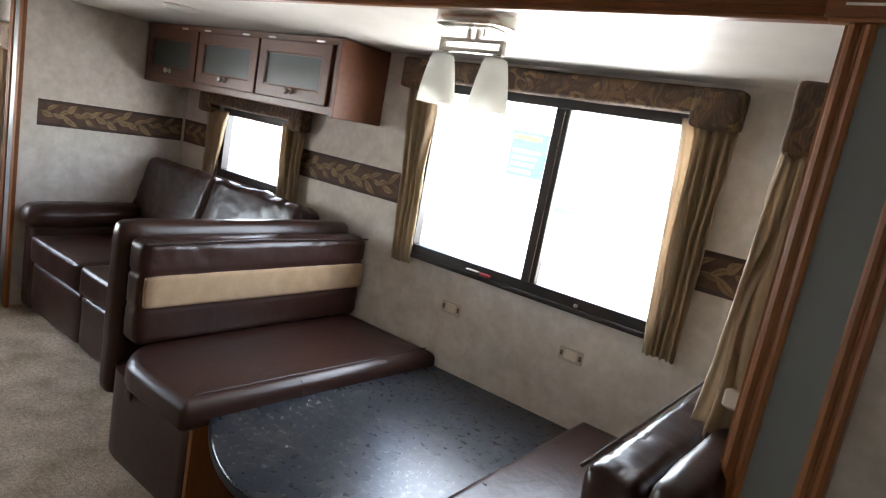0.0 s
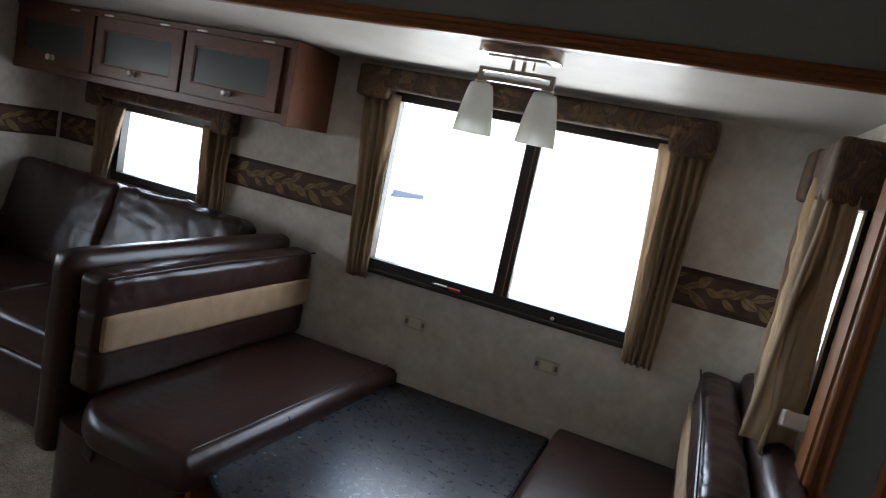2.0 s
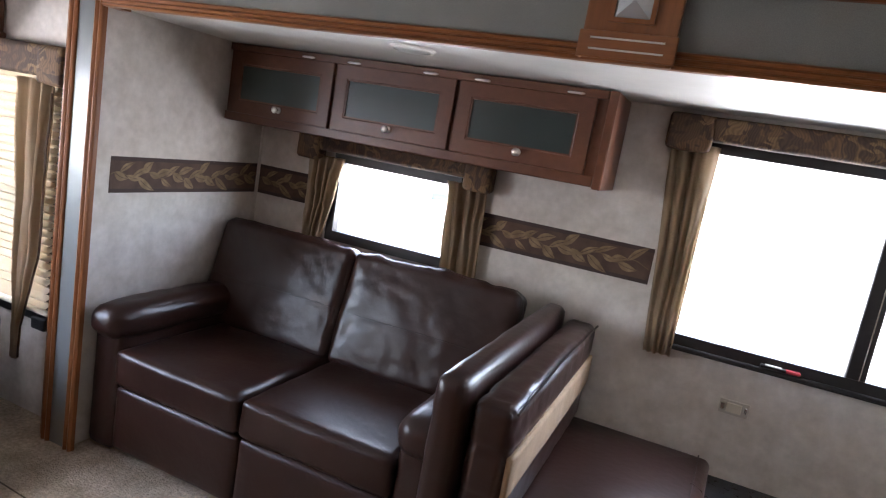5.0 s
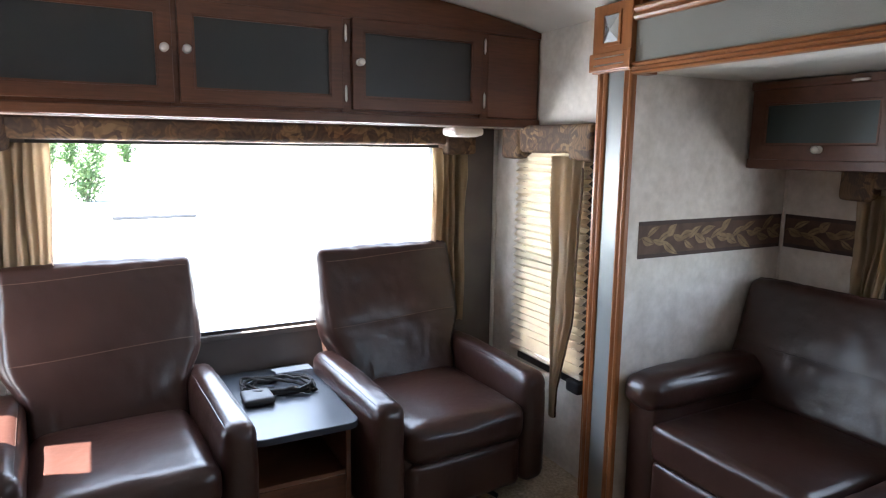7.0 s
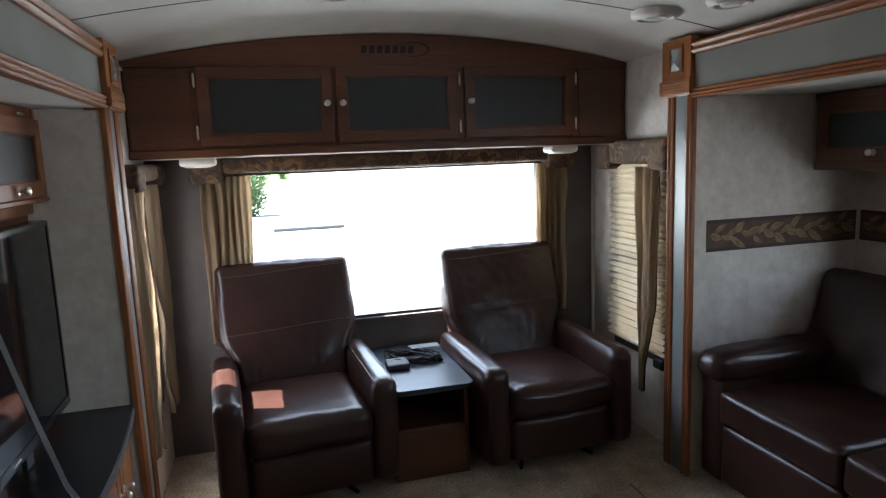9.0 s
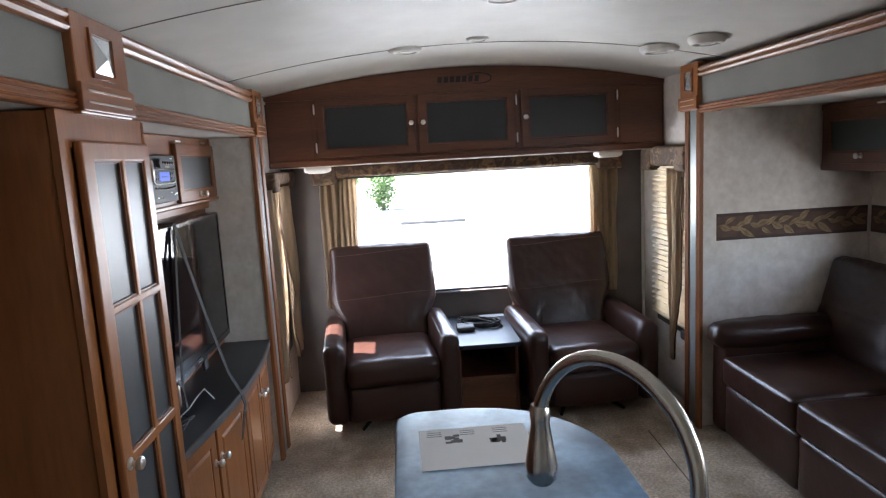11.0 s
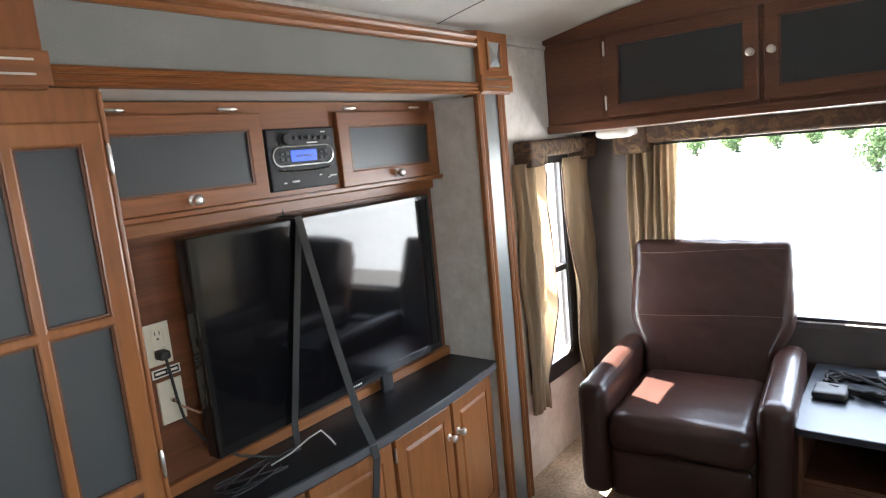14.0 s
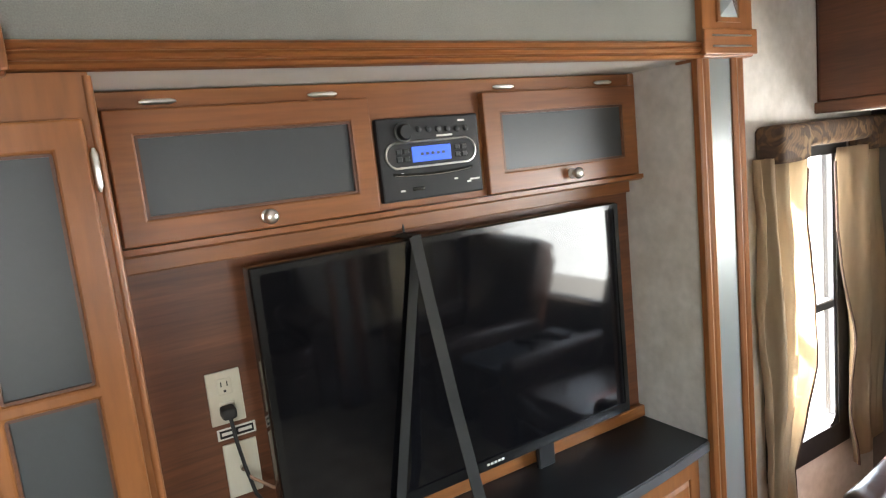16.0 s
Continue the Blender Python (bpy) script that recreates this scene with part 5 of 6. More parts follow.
for dx in (-0.098, 0.092):
    x = LX + dx
    part("socket", bm_lathe([(0.010, 0.716), (0.022, 0.712), (0.024, 0.700), (0.020, 0.694)], 16, (x, LY, 1.0)), NICKEL, l, smooth=50)
    part("shade", bm_lathe([(0.020, 0.708), (0.032, 0.704), (0.038, 0.685), (0.046, 0.645), (0.053, 0.600), (0.057, 0.563), (0.054, 0.5625), (0.050, 0.600), (0.043, 0.645), (0.035, 0.685), (0.029, 0.700), (0.018, 0.704)], 28, (x, LY, 1.0)), GLASS_SHADE, l, "frosted alabaster glass shade", smooth=70)
pk = thing("puck_light", (-2.70, 1.80, 1.825), "flat white puck light in the slide-out ceiling", "lamp")
part("bezel", bm_lathe([(0.082, 0.0), (0.082, -0.006), (0.070, -0.012), (0.066, -0.012), (0.066, 0.0)], 28, (-2.70, 1.80, 1.824)), WHITE, pk, smooth=50)
part("lens", bm_lathe([(0.067, -0.008), (0.05, -0.014), (0.0, -0.017)], 28, (-2.70, 1.80, 1.824)), GLASS_SHADE, pk, smooth=80)

# discs on the main ceiling
def disc(x, y, r, label, kind_name, h=0.02):
    z = arch(y)
    d = thing(kind_name, (x, y, z), label, "vent" if kind_name == "ceiling_vent" else "speaker", "ceiling discs")
    part("rim", bm_lathe([(r, 0.004), (r, -h * 0.45), (r * 0.86, -h), (r * 0.70, -h), (r * 0.66, -h * 0.6)], 28, (x, y, z)), WHITE, d, smooth=50)
    part("grille", bm_lathe([(r * 0.67, -h * 0.7), (r * 0.40, -h * 0.8), (r * 0.38, -h), (0, -h * 1.1)], 28, (x, y, z)), CEIL, d, smooth=40)


disc(-3.80, -0.03, 0.085, "round white ceiling speaker", "ceiling_speaker")
disc(-3.66, 0.325, 0.055, "small round white ceiling disc", "ceiling_vent", 0.012)
disc(-3.75, 1.27, 0.100, "round white ceiling speaker", "ceiling_speaker", 0.03)
disc(-3.42, 1.36, 0.085, "round white smoke alarm", "ceiling_vent", 0.035)
disc(-2.82, 0.315, 0.080, "round white ceiling speaker", "ceiling_speaker")

# ---- television wall ----
PB = -1.135
solo("tv_panel", bm_box(-3.913, -2.452, PB - 0.02, PB, 0.71, 1.50), WOOD_PANEL, "streaked cherry wood panel behind the television", "panel", kind="structure")
solo("backsplash", bm_box(-3.912, -2.454, PB, -1.108, 0.7105, 0.748, 0.003), WOOD_H, "cherry strip along the back of the worktop", "trim", kind="structure")
c = thing("tv_overhead_cabinet", (-3.2, -1.1, 1.49), "cherry overhead cabinet with two smoked doors and a radio bay", "cabinet")
part("body", bm_box(-3.910, -2.455, -1.515, -1.080, 1.500, 1.806, 0.003), WOOD_H, c)
part("bottom_rail", bm_prism([(-1.135, 1.488), (-1.070, 1.488), (-1.058, 1.494), (-1.058, 1.506), (-1.135, 1.506)], "x", -3.910, -2.452), WOOD_H, c)
part("valance_rail", bm_box(-3.908, -2.454, -1.132, -1.112, 1.450, 1.488, 0.003), WOOD_H, c)
part("end_stile", bm_box(-3.912, -3.888, -1.135, -1.075, 1.500, 1.806, 0.003), WOOD, c)
framed_door(c, "y", -1.080, 1, -3.022, -2.476, 1.508, 1.770, FROSTED, WOOD_H, 0.050, 0.022, (-2.757, 1.534))
framed_door(c, "y", -1.080, 1, -3.893, -3.338, 1.508, 1.770, FROSTED, WOOD_H, 0.054, 0.022, (-3.622, 1.536))
for hu in (-2.58, -2.92, -3.42, -3.78):
    hinge(c, "y", -1.080, 1, hu, 1.783, False)

r = thing("car_radio", (-3.17, -1.07, 1.53), "black wall-mounted stereo with a blue lit display", "radio")
RX0, RX1, RZ0, RZ1, RF = -3.320, -3.034, 1.524, 1.720, -1.062
part("faceplate", bm_box(RX0, RX1, -1.082, RF, RZ0, RZ1, 0.005, 2), BLACK, r)
cx, cz = (RX0 + RX1) / 2, 1.632
oval = [(cx + 0.096 * math.copysign(1, math.cos(a)) + 0.030 * math.cos(a), cz + 0.030 * math.sin(a)) for a in np.linspace(0.01, 2 * math.pi + 0.01, 41)[:-1]]
part("oval_bezel", bm_tube([(p, RF + 0.002, q) for p, q in oval + oval[:1]], 0.0026, 6), BRIGHT_METAL, r, "silver oval bezel", smooth=60)
part("oval_face", bm_prism(oval, "y", RF - 0.001, RF + 0.0015), BLACK, r)
part("display", bm_box(cx - 0.054, cx + 0.056, RF, RF + 0.0025, cz - 0.019, cz + 0.018, 0.001), BLUE_LCD, r, "blue lit display")
for k in range(5):
    part("display_digit", bm_box(cx - 0.036 + k * 0.015, cx - 0.027 + k * 0.015, RF + 0.002, RF + 0.003, cz - 0.004, cz + 0.003), INK, r)
for sx in (-1, 1):
    for k in range(2):
        for j in range(2):
            u = cx + sx * (0.072 + 0.020 * k)
            part("button", bm_box(u - 0.008, u + 0.008, RF + 0.001, RF + 0.005, cz - 0.016 + 0.018 * j, cz - 0.003 + 0.018 * j, 0.002), SMOKED, r)
kx = RX1 - 0.070
m = Matrix.Translation((kx, RF, 1.686)) @ Vector((0, 1, 0)).to_track_quat("Z", "Y").to_matrix().to_4x4()
part("volume_knob", moved(bm_lathe([(0.019, 0), (0.019, 0.012), (0.016, 0.018), (0, 0.018)], 24), m), BLACK, r, smooth=40)
part("volume_ring", moved(bm_lathe([(0.024, 0), (0.024, 0.003), (0.020, 0.004)], 24), m), SMOKED, r, smooth=40)
for k in range(6):
    m = Matrix.Translation((RX1 - 0.112 - k * 0.027, RF, 1.690 - 0.001 * k)) @ Vector((0, 1, 0)).to_track_quat("Z", "Y").to_matrix().to_4x4()
    part("jack", moved(bm_lathe([(0.0068, 0), (0.0068, 0.005), (0.004, 0.006), (0, 0.006)], 12), m), SMOKED, r, smooth=40)
slot = part("disc_slot", bm_tube([(cx + 0.112 * u, RF + 0.001, 1.589 - 0.006 * (1 - u * u)) for u in np.linspace(-1, 1, 17)], 0.0032, 6), GLOSS_BLACK, r, smooth=60)
# thin bright tube added as the highlight along the disc slot's edge
part("slot_highlight", bm_tube([(cx + 0.108 * u, RF + 0.003, 1.5855 - 0.006 * (1 - u * u)) for u in np.linspace(-1, 1, 17)], 0.0011, 5), NICKEL, slot, "highlight line drawn along the slot", smooth=60)
part("card_slot", bm_box(cx + 0.030, cx + 0.064, RF, RF + 0.0022, 1.546, 1.554, 0.001), GLOSS_BLACK, r)
for u, z, w in ((-0.100, 1.552, 0.012), (-0.062, 1.563, 0.010), (0.09, 1.548, 0.012), (0.088, 1.588, 0.010), (-0.118, 1.557, 0.030), (-0.092, 1.705, 0.020), (-0.040, 1.672, 0.046)):
    part("marking", bm_box(cx + u - w / 2, cx + u + w / 2, RF, RF + 0.0014, z - 0.0022, z + 0.0022), WHITE, r)

# television, leaning a little, with two straps
tv = thing("television", (-3.26, -1.09, 0.745), "black flat-screen television strapped upright on the counter", "television")
TM = Matrix.Translation((-3.2275, -1.052, 0)) @ pose(0, 0, 0, 0, 0, 0.8)
part("casing", moved(bm_box(-0.5375, 0.5375, -0.028, 0.022, 0.797, 1.436, 0.008, 3), TM), GLOSS_BLACK, tv, smooth=40)
part("bezel", moved(bm_wall("y", 0.020, 0.028, (-0.5345, 0.5345), (0.801, 1.433), [(-0.519, 0.519, 0.829, 1.419)]), TM), GLOSS_BLACK, tv)
part("screen", moved(bm_box(-0.522, 0.522, 0.0205, 0.0255, 0.826, 1.422), TM), SCREEN, tv, "glossy black screen")
part("maker_mark", moved(joined(*[bm_box(-0.050 + 0.012 * k, -0.042 + 0.012 * k, 0.0275, 0.0288, 0.812, 0.818) for k in range(5)]), TM), WHITE, tv)
part("stand", moved(bm_box(-0.26, -0.20, -0.028, -0.012, 0.7105, 0.800, 0.003), TM), BLACK, tv)


def ribbon(pts, w, side, t=0.002):
    """A flat webbing strap through points; side: the direction of its width."""
    side = Vector(side).normalized() * w / 2
    rows = [[Vector(p) - side for p in pts], [Vector(p) + side for p in pts]]
    return bm_grid(rows)


st = thing("tie_strap", (-3.02, -0.95, 0.71), "black webbing strap holding the television to the counter", "strap", "television straps")
thicken(part("webbing", ribbon([(-3.075, -1.10, 1.441), (-3.078, -1.012, 1.441), (-3.082, -0.985, 1.30), (-3.090, -0.930, 1.05), (-3.100, -0.868, 0.80), (-3.104, -0.828, 0.716), (-3.104, -0.812, 0.66), (-3.102, -0.838, 0.50)], 0.030, (1, 0, -0.02)), STRAP, st), 0.0025)
st = thing("tie_strap", (-2.99, -1.0, 0.71), "black webbing strap down the face of the television", "strap", "television straps")
thicken(part("webbing", ribbon([(-3.085, -1.10, 1.444), (-3.084, -1.014, 1.444), (-3.045, -1.013, 1.25), (-2.985, -1.010, 0.95), (-2.955, -1.007, 0.80), (-2.945, -0.995, 0.7145)], 0.026, (1, 0.07, 0)), STRAP, st), 0.0025)

# counter with bowed front and its cupboards
BOW = lambda x: -0.893 + 0.066 * math.sin(math.pi * min(1, max(0, (-2.47 - x) / 1.55))) + 0.012 * (-2.47 - x) / 1.45
xs = np.linspace(-3.912, -2.454, 25)
ct = thing("worktop", (-3.2, -1.0, 0.67), "black speckled laminate worktop with a bowed front edge", "worktop")
part("slab", bm_prism([(-3.912, -1.155)] + [(x, BOW(x)) for x in xs] + [(-2.454, -1.155)], "z", 0.672, 0.710, 0.005, 2), COUNTER, ct)
part("edge_band", bm_prism([(x, BOW(x) - 0.004) for x in xs] + [(x, BOW(x) + 0.0025) for x in xs[::-1]], "z", 0.678, 0.704), EDGE_BAND, ct, "grey laminate edge band")
c = thing("base_cabinet", (-3.2, -1.0, 0.0), "cherry base cabinet with four raised-panel doors on a bowed front", "cabinet")
part("body", bm_prism([(-3.910, -1.50)] + [(x, BOW(x) - 0.050) for x in xs] + [(-2.456, -1.50)], "z", 0.07, 0.670), WOOD, c)
part("toe_kick", bm_prism([(-3.908, -1.45)] + [(x, BOW(x) - 0.10) for x in xs] + [(-2.458, -1.45)], "z", 0.0, 0.069), BLACK, c)


def panel_door(parent, x0, x1, z0, z1, knob_u):
    """A raised-panel door set along the bow."""
    y0, y1 = BOW(x0) - 0.046, BOW(x1) - 0.046
    w = math.hypot(x1 - x0, y1 - y0)
    m = Matrix.Translation((x0, y0, 0)) @ Matrix.Rotation(math.atan2(y1 - y0, x1 - x0), 4, "Z")
    e = 0.052
    d = part("door", moved(bm_wall("y", 0, 0.022, (0.003, w - 0.003), (z0, z1), [(e, w - e, z0 + e, z1 - e)]), m), WOOD, parent)
    md = d.modifiers.new("edge", "BEVEL")
    md.width, md.segments, md.limit_method = 0.004, 2, "ANGLE"
    p = bm_box(e - 0.004, w - e + 0.004, 0.004, 0.016, z0 + e - 0.004, z1 - e + 0.004)
    f = [q for q in p.faces if q.normal.y > 0.9]
    r = bmesh.ops.inset_region(p, faces=f, thickness=0.026, depth=-0.0)
    for q in f:
        for v in q.verts:
            v.co.y += 0.007
    part("raised_panel", moved(p, m), WOOD, d)
    part("glint_strip", moved(bm_box(e + 0.004, w - e - 0.004, 0.015, 0.0185, z1 - e - 0.016, z1 - e - 0.010, 0.001), m), BRIGHT_METAL, d)
    k = m @ Vector((knob_u if knob_u > 0 else w + knob_u, 0.022, z1 - 0.122))
    knob(d, *k, m.to_3x3() @ Vector((0, 1, 0)), 0.015)


for x0, x1, ku in ((-2.855, -2.495, 0.026), (-3.215, -2.865, -0.026), (-3.555, -3.225, 0.026), (-3.885, -3.565, -0.026)):
    panel_door(c, x0, x1, 0.095, 0.655, ku)
for hx in (-3.222,):
    part("hinge", bm_tube([(hx, BOW(hx) - 0.022, 0.58), (hx, BOW(hx) - 0.022, 0.63)], 0.005, 8), BRIGHT_METAL, c)

# outlets on the panel
for z0, z1, x0, x1, nm in ((1.088, 1.208, -2.664, -2.590, "duplex"), (0.915, 1.040, -2.678, -2.604, "coax")):
    o = thing("outlet", ((x0 + x1) / 2, PB, z0), "almond outlet plate with a black plug" if nm == "duplex" else "almond blank plate with a cable", "outlet", "outlets")
    part("plate", bm_box(x0, x1, PB, PB + 0.007, z0, z1, 0.003, 2), ALMOND, o)
    xm, zm = (x0 + x1) / 2, (z0 + z1) / 2
    if nm == "duplex":
        for dz in (0.026, -0.026):
            part("socket_face", bm_box(xm - 0.016, xm + 0.016, PB + 0.006, PB + 0.009, zm + dz - 0.018, zm + dz + 0.018, 0.004, 2), ALMOND, o)
        for dx in (-0.0065, 0.0065):
            part("slot", bm_box(xm + dx - 0.0012, xm + dx + 0.0012, PB + 0.0085, PB + 0.0098, zm + 0.026, zm + 0.037), BLACK, o)
        part("slot", bm_box(xm - 0.003, xm + 0.003, PB + 0.0085, PB + 0.0098, zm + 0.013, zm + 0.018, 0.001), BLACK, o)
    else:
        part("jack", bm_tube([(xm + 0.002, PB + 0.006, zm + 0.004), (xm + 0.002, PB + 0.020, zm + 0.004)], 0.006, 10), NICKEL, o)
pc = thing("power_cord", (-2.62, -1.11, 0.71), "black plug with a cord hanging to the counter", "cable")
part("plug", bm_soft(-2.640, -2.608, -1.126, -1.088, 1.108, 1.134, r=0.008, cuts=6), RUBBER, pc, smooth=180)
part("cord", bm_tube([(-2.624, -1.092, 1.112), (-2.628, -1.088, 1.06), (-2.640, -1.098, 0.99), (-2.655, -1.105, 0.92), (-2.70, -1.10, 0.84), (-2.78, -1.06, 0.76), (-2.88, -1.02, 0.718), (-2.98, -1.03, 0.716)], 0.0042, 8), RUBBER, pc, smooth=60)
cc = thing("coax_cable", (-2.66, -1.1, 0.71), "grey-brown coaxial cable from the lower plate", "cable")
part("cable", bm_tube([(-2.640, -1.115, 0.982), (-2.648, -1.095, 0.965), (-2.69, -1.085, 0.93), (-2.75, -1.09, 0.915), (-2.82, -1.11, 0.92)], 0.0035, 8), CABLE_BROWN, cc, smooth=60)
lab = thing("label_plate", (-2.64, PB, 1.05), "small white and black label strip between the outlets", "label")
part("plate", moved(bm_box(-0.042, 0.042, 0, 0.002, -0.013, 0.013, 0.0008), pose(-2.640, PB, 1.064)), WHITE, lab)
part("black_field", moved(bm_box(-0.037, 0.037, 0.0015, 0.0026, -0.009, 0.009), pose(-2.640, PB, 1.064)), BLACK, lab)
for k in range(2):
    part("writing_bar", moved(bm_box(-0.033 + 0.036 * k, -0.003 + 0.036 * k, 0.0022, 0.0032, -0.003, 0.004), pose(-2.640, PB, 1.064)), WHITE, lab)
tg = thing("cable_tangle", (-2.72, -1.0, 0.71), "thin black and grey cables lying on the counter", "cable")
rnd = random.Random(11)
for k in range(3):
    pts = [(-2.76 + 0.10 * math.sin(1.7 * a + k), -0.985 + 0.045 * math.cos(1.3 * a + 2 * k), 0.7145 + 0.006 * (1 + math.sin(a + k))) for a in np.linspace(0, 4.4, 26)]
    part("thin_cable", bm_tube(pts, 0.0018, 6), RUBBER, tg, smooth=60)
part("loose_lead", bm_tube([(-2.84, -0.995, 0.716), (-2.90, -0.97, 0.735), (-2.96, -0.955, 0.760), (-3.00, -0.94, 0.772), (-3.02, -0.928, 0.742), (-3.03, -0.915, 0.716)], 0.0028, 8), CABLE_GREY, tg, smooth=60)
part("tv_lead", bm_tube([(-3.10, -1.118, 1.50), (-3.102, -1.116, 1.47), (-3.10, -1.106, 1.435)], 0.003, 6), RUBBER, tg, smooth=60)

# pantry with a six-light door
p = thing("pantry", (-2.21, -1.18, 0), "tall cherry pantry cupboard with a six-pane frosted door", "cabinet")
part("body", bm_box(-2.452, -1.975, -1.515, -0.872, 0.0, 1.805, 0.003), WOOD, p)
part("face_frame", bm_wall("y", -0.871, -0.853, (-2.454, -1.973), (0.0, 1.806), [(-2.428, -2.02, 0.09, 1.72)]), WOOD, p)
part("corner_bead", bm_tube([(-2.452, -0.855, 0.0), (-2.452, -0.855, 1.80)], 0.007, 8), WOOD, p, smooth=60)
bars = [(-2.388, -2.262), (-2.238, -2.088)]
zr = [(0.16, 0.500), (0.545, 0.905), (0.935, 1.300), (1.322, 1.686)]
holes = [(a, b, z0, z1) for a, b in bars for z0, z1 in zr]
d = part("door", bm_wall("y", -0.853, -0.832, (-2.436, -2.030), (0.10, 1.735), holes), WOOD, p)
md = d.modifiers.new("edge", "BEVEL")
md.width, md.segments, md.limit_method = 0.005, 2, "ANGLE"
for a, b, z0, z1 in holes:
    part("light", bm_box(a - 0.004, b + 0.004, -0.850, -0.844, z0 - 0.004, z1 + 0.004), FROSTED, d, "frosted grey pane")
    part("bead", bm_wall("y", -0.845, -0.837, (a - 0.003, b + 0.003), (z0 - 0.003, z1 + 0.003), [(a + 0.005, b - 0.005, z0 + 0.005, z1 - 0.005)]), WOOD_DARK, d)
knob(d, -2.060, -0.832, 0.915, (0, 1, 0), 0.018)
for z in (1.655, 0.95, 0.25):
    hinge(p, "y", -0.838, 1, -2.443, z)
solo("fridge_side", bm_box(-1.96, -0.95, -1.515, -1.40, 0.0, 1.80, 0.004), WOOD_DARK, "dark wood panel beside the pantry", "panel", kind="structure")

# ---- island ----
i = thing("kitchen_island", (-1.55, 0.09, 0), "kitchen island with a rounded slate-look laminate top tinted for reflected sky", "island")
part("base", bm_prism(rounded(-2.13, -1.02, -0.080, 0.330, (0.10, 0.02, 0.02, 0.28)), "z", 0.0, 0.862), WOOD, i, smooth=40)
top = rounded(-2.287, -0.98, -0.152, 0.402, (0.08, 0.03, 0.03, 0.365), 16)
part("worktop", bm_prism(top, "z", 0.864, 0.900, 0.006, 3), ISLAND_TOP, i, "mottled slate laminate top, tinted blue for the reflected sky", smooth=40)
f = thing("faucet", (-1.258, 0.287, 0.90), "brushed nickel gooseneck pull-down faucet", "faucet")
B0, D = Vector((-1.258, 0.287, 0.90)), Vector((-0.803, -0.596, 0)).normalized()
pts = [B0 + Vector((0, 0, 0.035)), B0 + Vector((0, 0, 0.15)), B0 + Vector((0, 0, 0.28))]
R, RISE = 0.144, 0.156
for a in np.linspace(0, math.pi * 0.93, 22)[1:]:
    pts.append(B0 + Vector((0, 0, 0.282)) + D * R * (1 - math.cos(a)) + Vector((0, 0, RISE * math.sin(a))))
part("spout", bm_tube(pts, 0.0120, 16), NICKEL, f, smooth=60)
e = pts[-1]
part("base_flange", bm_lathe([(0.028, 0), (0.028, 0.006), (0.021, 0.012), (0.019, 0.045), (0.0145, 0.05)], 20, B0), NICKEL, f, smooth=50)
part("spray_head", bm_lathe([(0.014, 0.012), (0.0175, 0.004), (0.0175, -0.012), (0.016, -0.02), (0.022, -0.06), (0.028, -0.095), (0.026, -0.118), (0.018, -0.128), (0, -0.129)], 20, e), NICKEL, f, smooth=50)
part("spray_button", bm_soft(e.x - 0.034, e.x - 0.016, e.y - 0.010, e.y + 0.010, e.z - 0.095, e.z - 0.065, r=0.006, cuts=4), BLACK, f, smooth=180)
sd = thing("mixer_lever", (-1.455, 0.365, 0.90), "polished lever handle on its own round base", "faucet")
part("escutcheon", bm_lathe([(0.026, 0), (0.026, 0.006), (0.018, 0.014), (0.016, 0.05), (0.020, 0.058), (0.012, 0.075), (0, 0.078)], 20, (-1.455, 0.365, 0.90)), BRIGHT_METAL, sd, smooth=50)
part("lever", bm_tube([(-1.455, 0.365, 0.968), (-1.495, 0.352, 0.985), (-1.54, 0.338, 1.000)], [0.008, 0.007, 0.010], 10), BRIGHT_METAL, sd, smooth=60)
pp = thing("paper_sheet", (-2.03, 0.06, 0.90), "white printed sheet with two small drawings, lying on the island", "paper")
PM = pose(-2.031, 0.060, 0.9012, 0, 0, 0.6)
part("sheet", moved(bm_box(-0.114, 0.114, -0.147, 0.147, 0, 0.0007), PM), PAPER, pp)
rnd = random.Random(3)
for (u, v) in ((-0.045, -0.055), (-0.030, 0.060)):
    for k in range(7):
        a, b = u + rnd.uniform(-0.022, 0.022), v + rnd.uniform(-0.016, 0.016)
        part("drawing", moved(bm_box(a - rnd.uniform(0.004, 0.014), a + rnd.uniform(0.004, 0.014), b - rnd.uniform(0.003, 0.010), b + rnd.uniform(0.003, 0.010), 0.0006, 0.0010), PM), INK, pp)
for k in range(9):
    part("print_line", moved(bm_box(-0.095 + 0.012 * (k % 3), -0.092 + 0.012 * (k % 3), -0.125 + 0.09 * (k // 3), -0.085 + 0.09 * (k // 3), 0.0006, 0.0009), PM), INK, pp)
v = thing("floor_register", (-3.815, 0.378, 0), "tan metal floor register with dark slots", "vent")
part("rim", bm_wall("x", -3.875, -3.755, (0.228, 0.528), (0.0, 0.006), [(0.25, 0.506, -0.01, -0.005)]), ALMOND, v)
part("well", bm_box(-3.855, -3.775, 0.25, 0.506, 0.0062, 0.0072), BLACK, v)
for k in range(14):
    y = 0.258 + k * 0.0185
    part("slat", bm_box(-3.855, -3.775, y, y + 0.007, 0.0073, 0.0095), ALMOND, v)


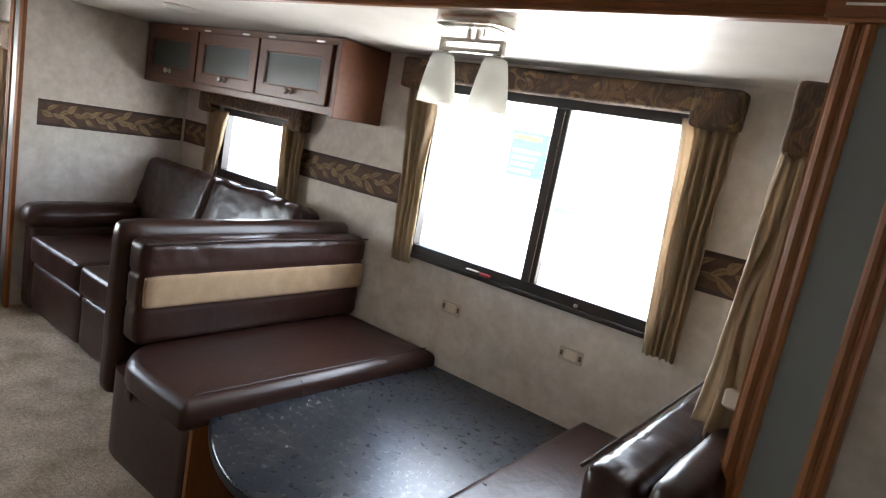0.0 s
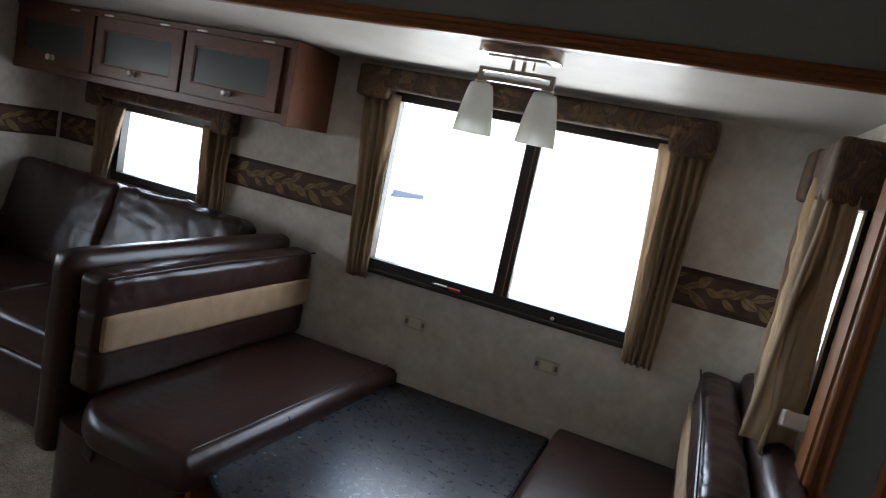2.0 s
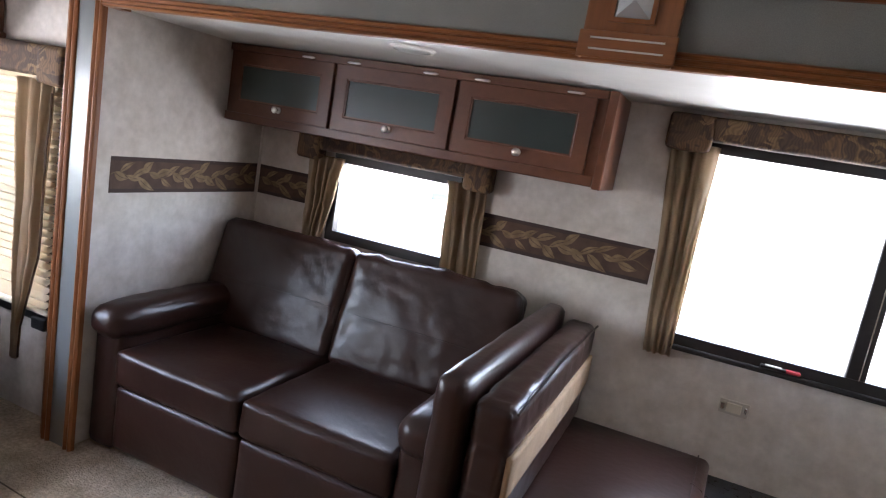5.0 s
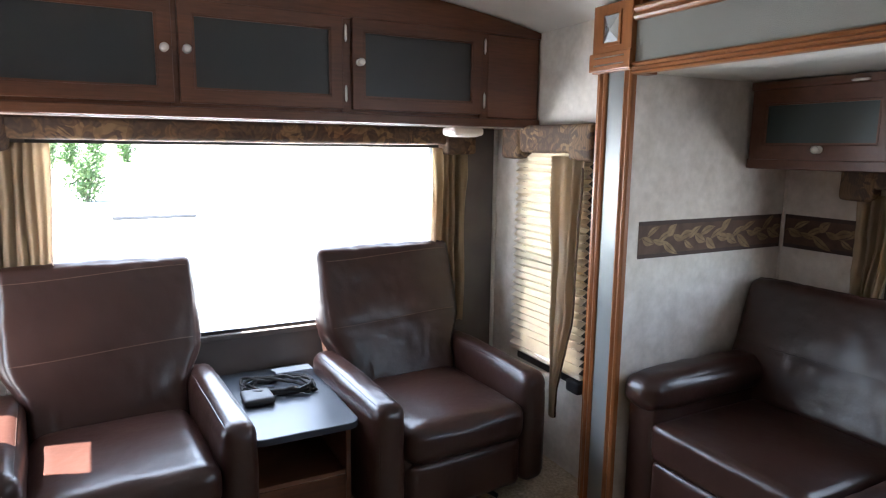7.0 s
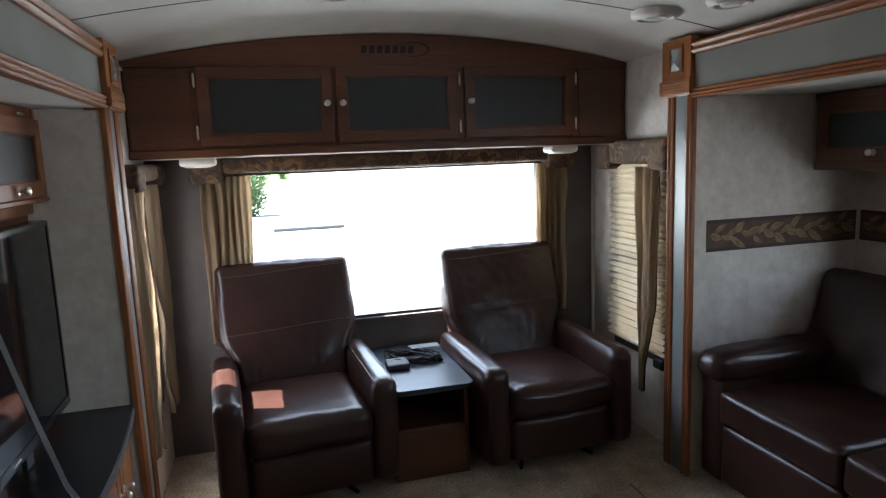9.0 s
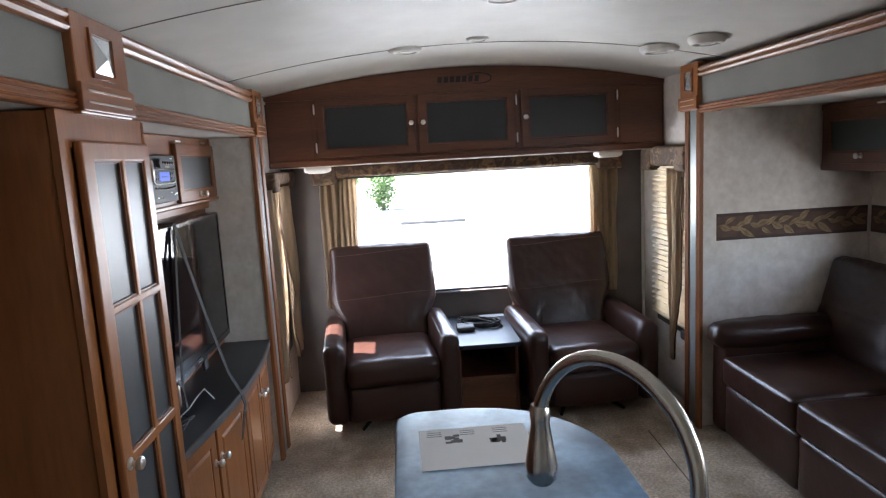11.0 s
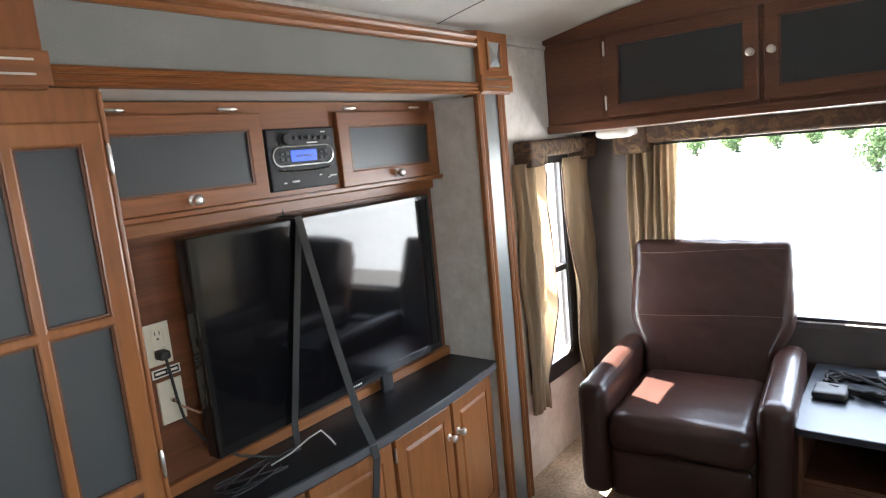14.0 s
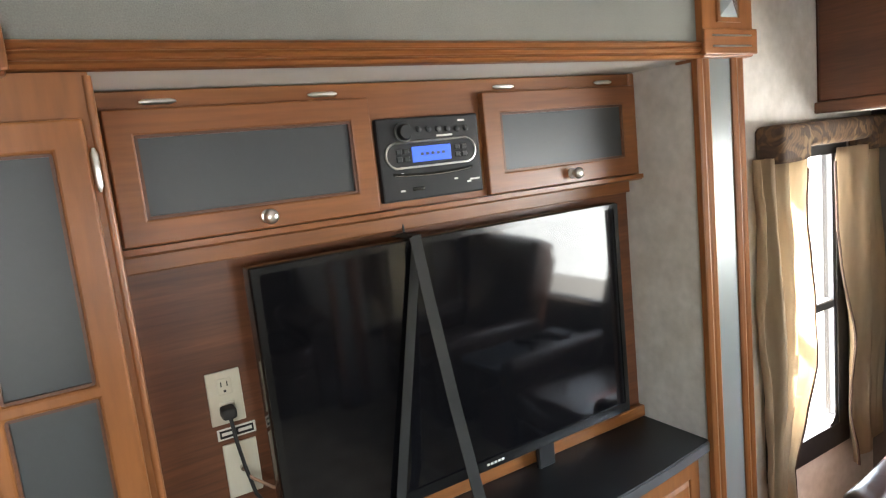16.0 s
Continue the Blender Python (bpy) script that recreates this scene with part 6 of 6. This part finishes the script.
# ---- outside ----
def tree(x, y, h, seed, label, spread=0.3):
    rnd = random.Random(seed)
    base = Vector((x, y, -0.85))
    t = thing("tree", base, label, "tree", "trees outside")
    trunk = [base + Vector((0.04 * h * math.sin(k), 0.03 * h * math.cos(1.7 * k), h * 0.85 * k / 6)) for k in range(7)]
    part("trunk", bm_tube(trunk, [0.035 * h * (1 - 0.85 * k / 6) + 0.01 for k in range(7)], 8), BARK, t, smooth=60)
    tips = []
    for k in range(14):
        b = trunk[1 + k % 5]
        a = rnd.uniform(0, 6.28)
        e = b + Vector((math.cos(a) * h * spread * rnd.uniform(0.5, 1), math.sin(a) * h * spread * rnd.uniform(0.5, 1), h * rnd.uniform(0.08, 0.30)))
        part("limb", bm_tube([b, (b + e) / 2 + Vector((0, 0, 0.03 * h)), e], [0.012 * h, 0.008 * h, 0.003 * h], 6), BARK, t, smooth=60)
        tips += [e, (b + e) / 2]
    tips += trunk
    cr = bmesh.new()
    for p in tips:
        for _ in range(70):
            o = p + Vector([rnd.gauss(0, h * 0.085) for _ in range(3)])
            s = h * rnd.uniform(0.022, 0.045)
            n1 = Vector([rnd.uniform(-1, 1) for _ in range(3)]).normalized()
            n2 = n1.orthogonal().normalized()
            n3 = n1.cross(n2)
            cr.faces.new([cr.verts.new(o + q) for q in (n2 * s, n3 * s * 0.6, -n2 * s, -n3 * s * 0.6)])
    part("crown", cr, LEAF, t)


tree(-32, -1.06, 1.9, 21, "small green bushy tree on the sunlit lot", 0.34)
for k, (x, y, h) in enumerate(((-53, -17, 2.8), (-54, -14, 2.5), (-56, -11.5, 2.9), (-58, -9, 2.6), (-62, -7, 2.8), (-68, -5, 3), (-76, -3.5, 3), (-86, -1.5, 3.4), (-53, -20, 2.9), (-52, -24, 2.8), (-92, 2, 3.4))):
    tree(x, y, h, 40 + k, "green tree in a far row beyond the lot", 0.36)
solo("lawn", bm_grid([[(x, y, -0.80 + 0.02 * math.sin(x) + 0.02 * math.sin(y * 0.7)) for x in np.linspace(-190, -70, 12)] for y in np.linspace(-90, 4, 16)]), GRASS, "green verge beyond the lot", "grass", kind="structure")
kb = solo("kerb", bm_box(-24.6, -24.4, -0.2, 2.3, -0.85, -0.72, 0.03), KERB, "low grey parking stop on the lot", "kerb")


pt = thing("parked_trailer", (-13.0, 23.0, -0.85), "white parked trailer with blue and yellow panels", "trailer")
TMX = pose(-13.0, 23.0, -0.85, 0, 0, 24)
part("body", moved(bm_box(-1.6, 0.9, -1.2, 1.2, -0.08, 3.1, 0.06, 2), TMX), TRAILER_WHITE, pt)
part("roof", moved(bm_box(-1.65, 0.95, -1.25, 1.25, 3.1, 3.18, 0.03), TMX), TRAILER_WHITE, pt)
part("blue_panel", moved(bm_box(-0.9, 0.55, -1.225, -1.20, 1.2, 2.95, 0.01), TMX), TRAILER_BLUE, pt, "blue panel")
part("yellow_stripe", moved(bm_box(-0.8, 0.25, -1.24, -1.226, 2.62, 2.80), TMX), TRAILER_YELLOW, pt, "yellow stripe")
for k in range(4):
    part("stripe", moved(bm_box(-0.75, 0.05 + 0.08 * k, -1.24, -1.226, 1.35 + 0.26 * k, 1.45 + 0.26 * k), TMX), TRAILER_WHITE, pt)
for x in (-0.9, 0.0):
    part("wheel", moved(bm_tube([(x, -1.15, 0.38), (x, -0.93, 0.38)], 0.38, 20), TMX), BLACK, pt)
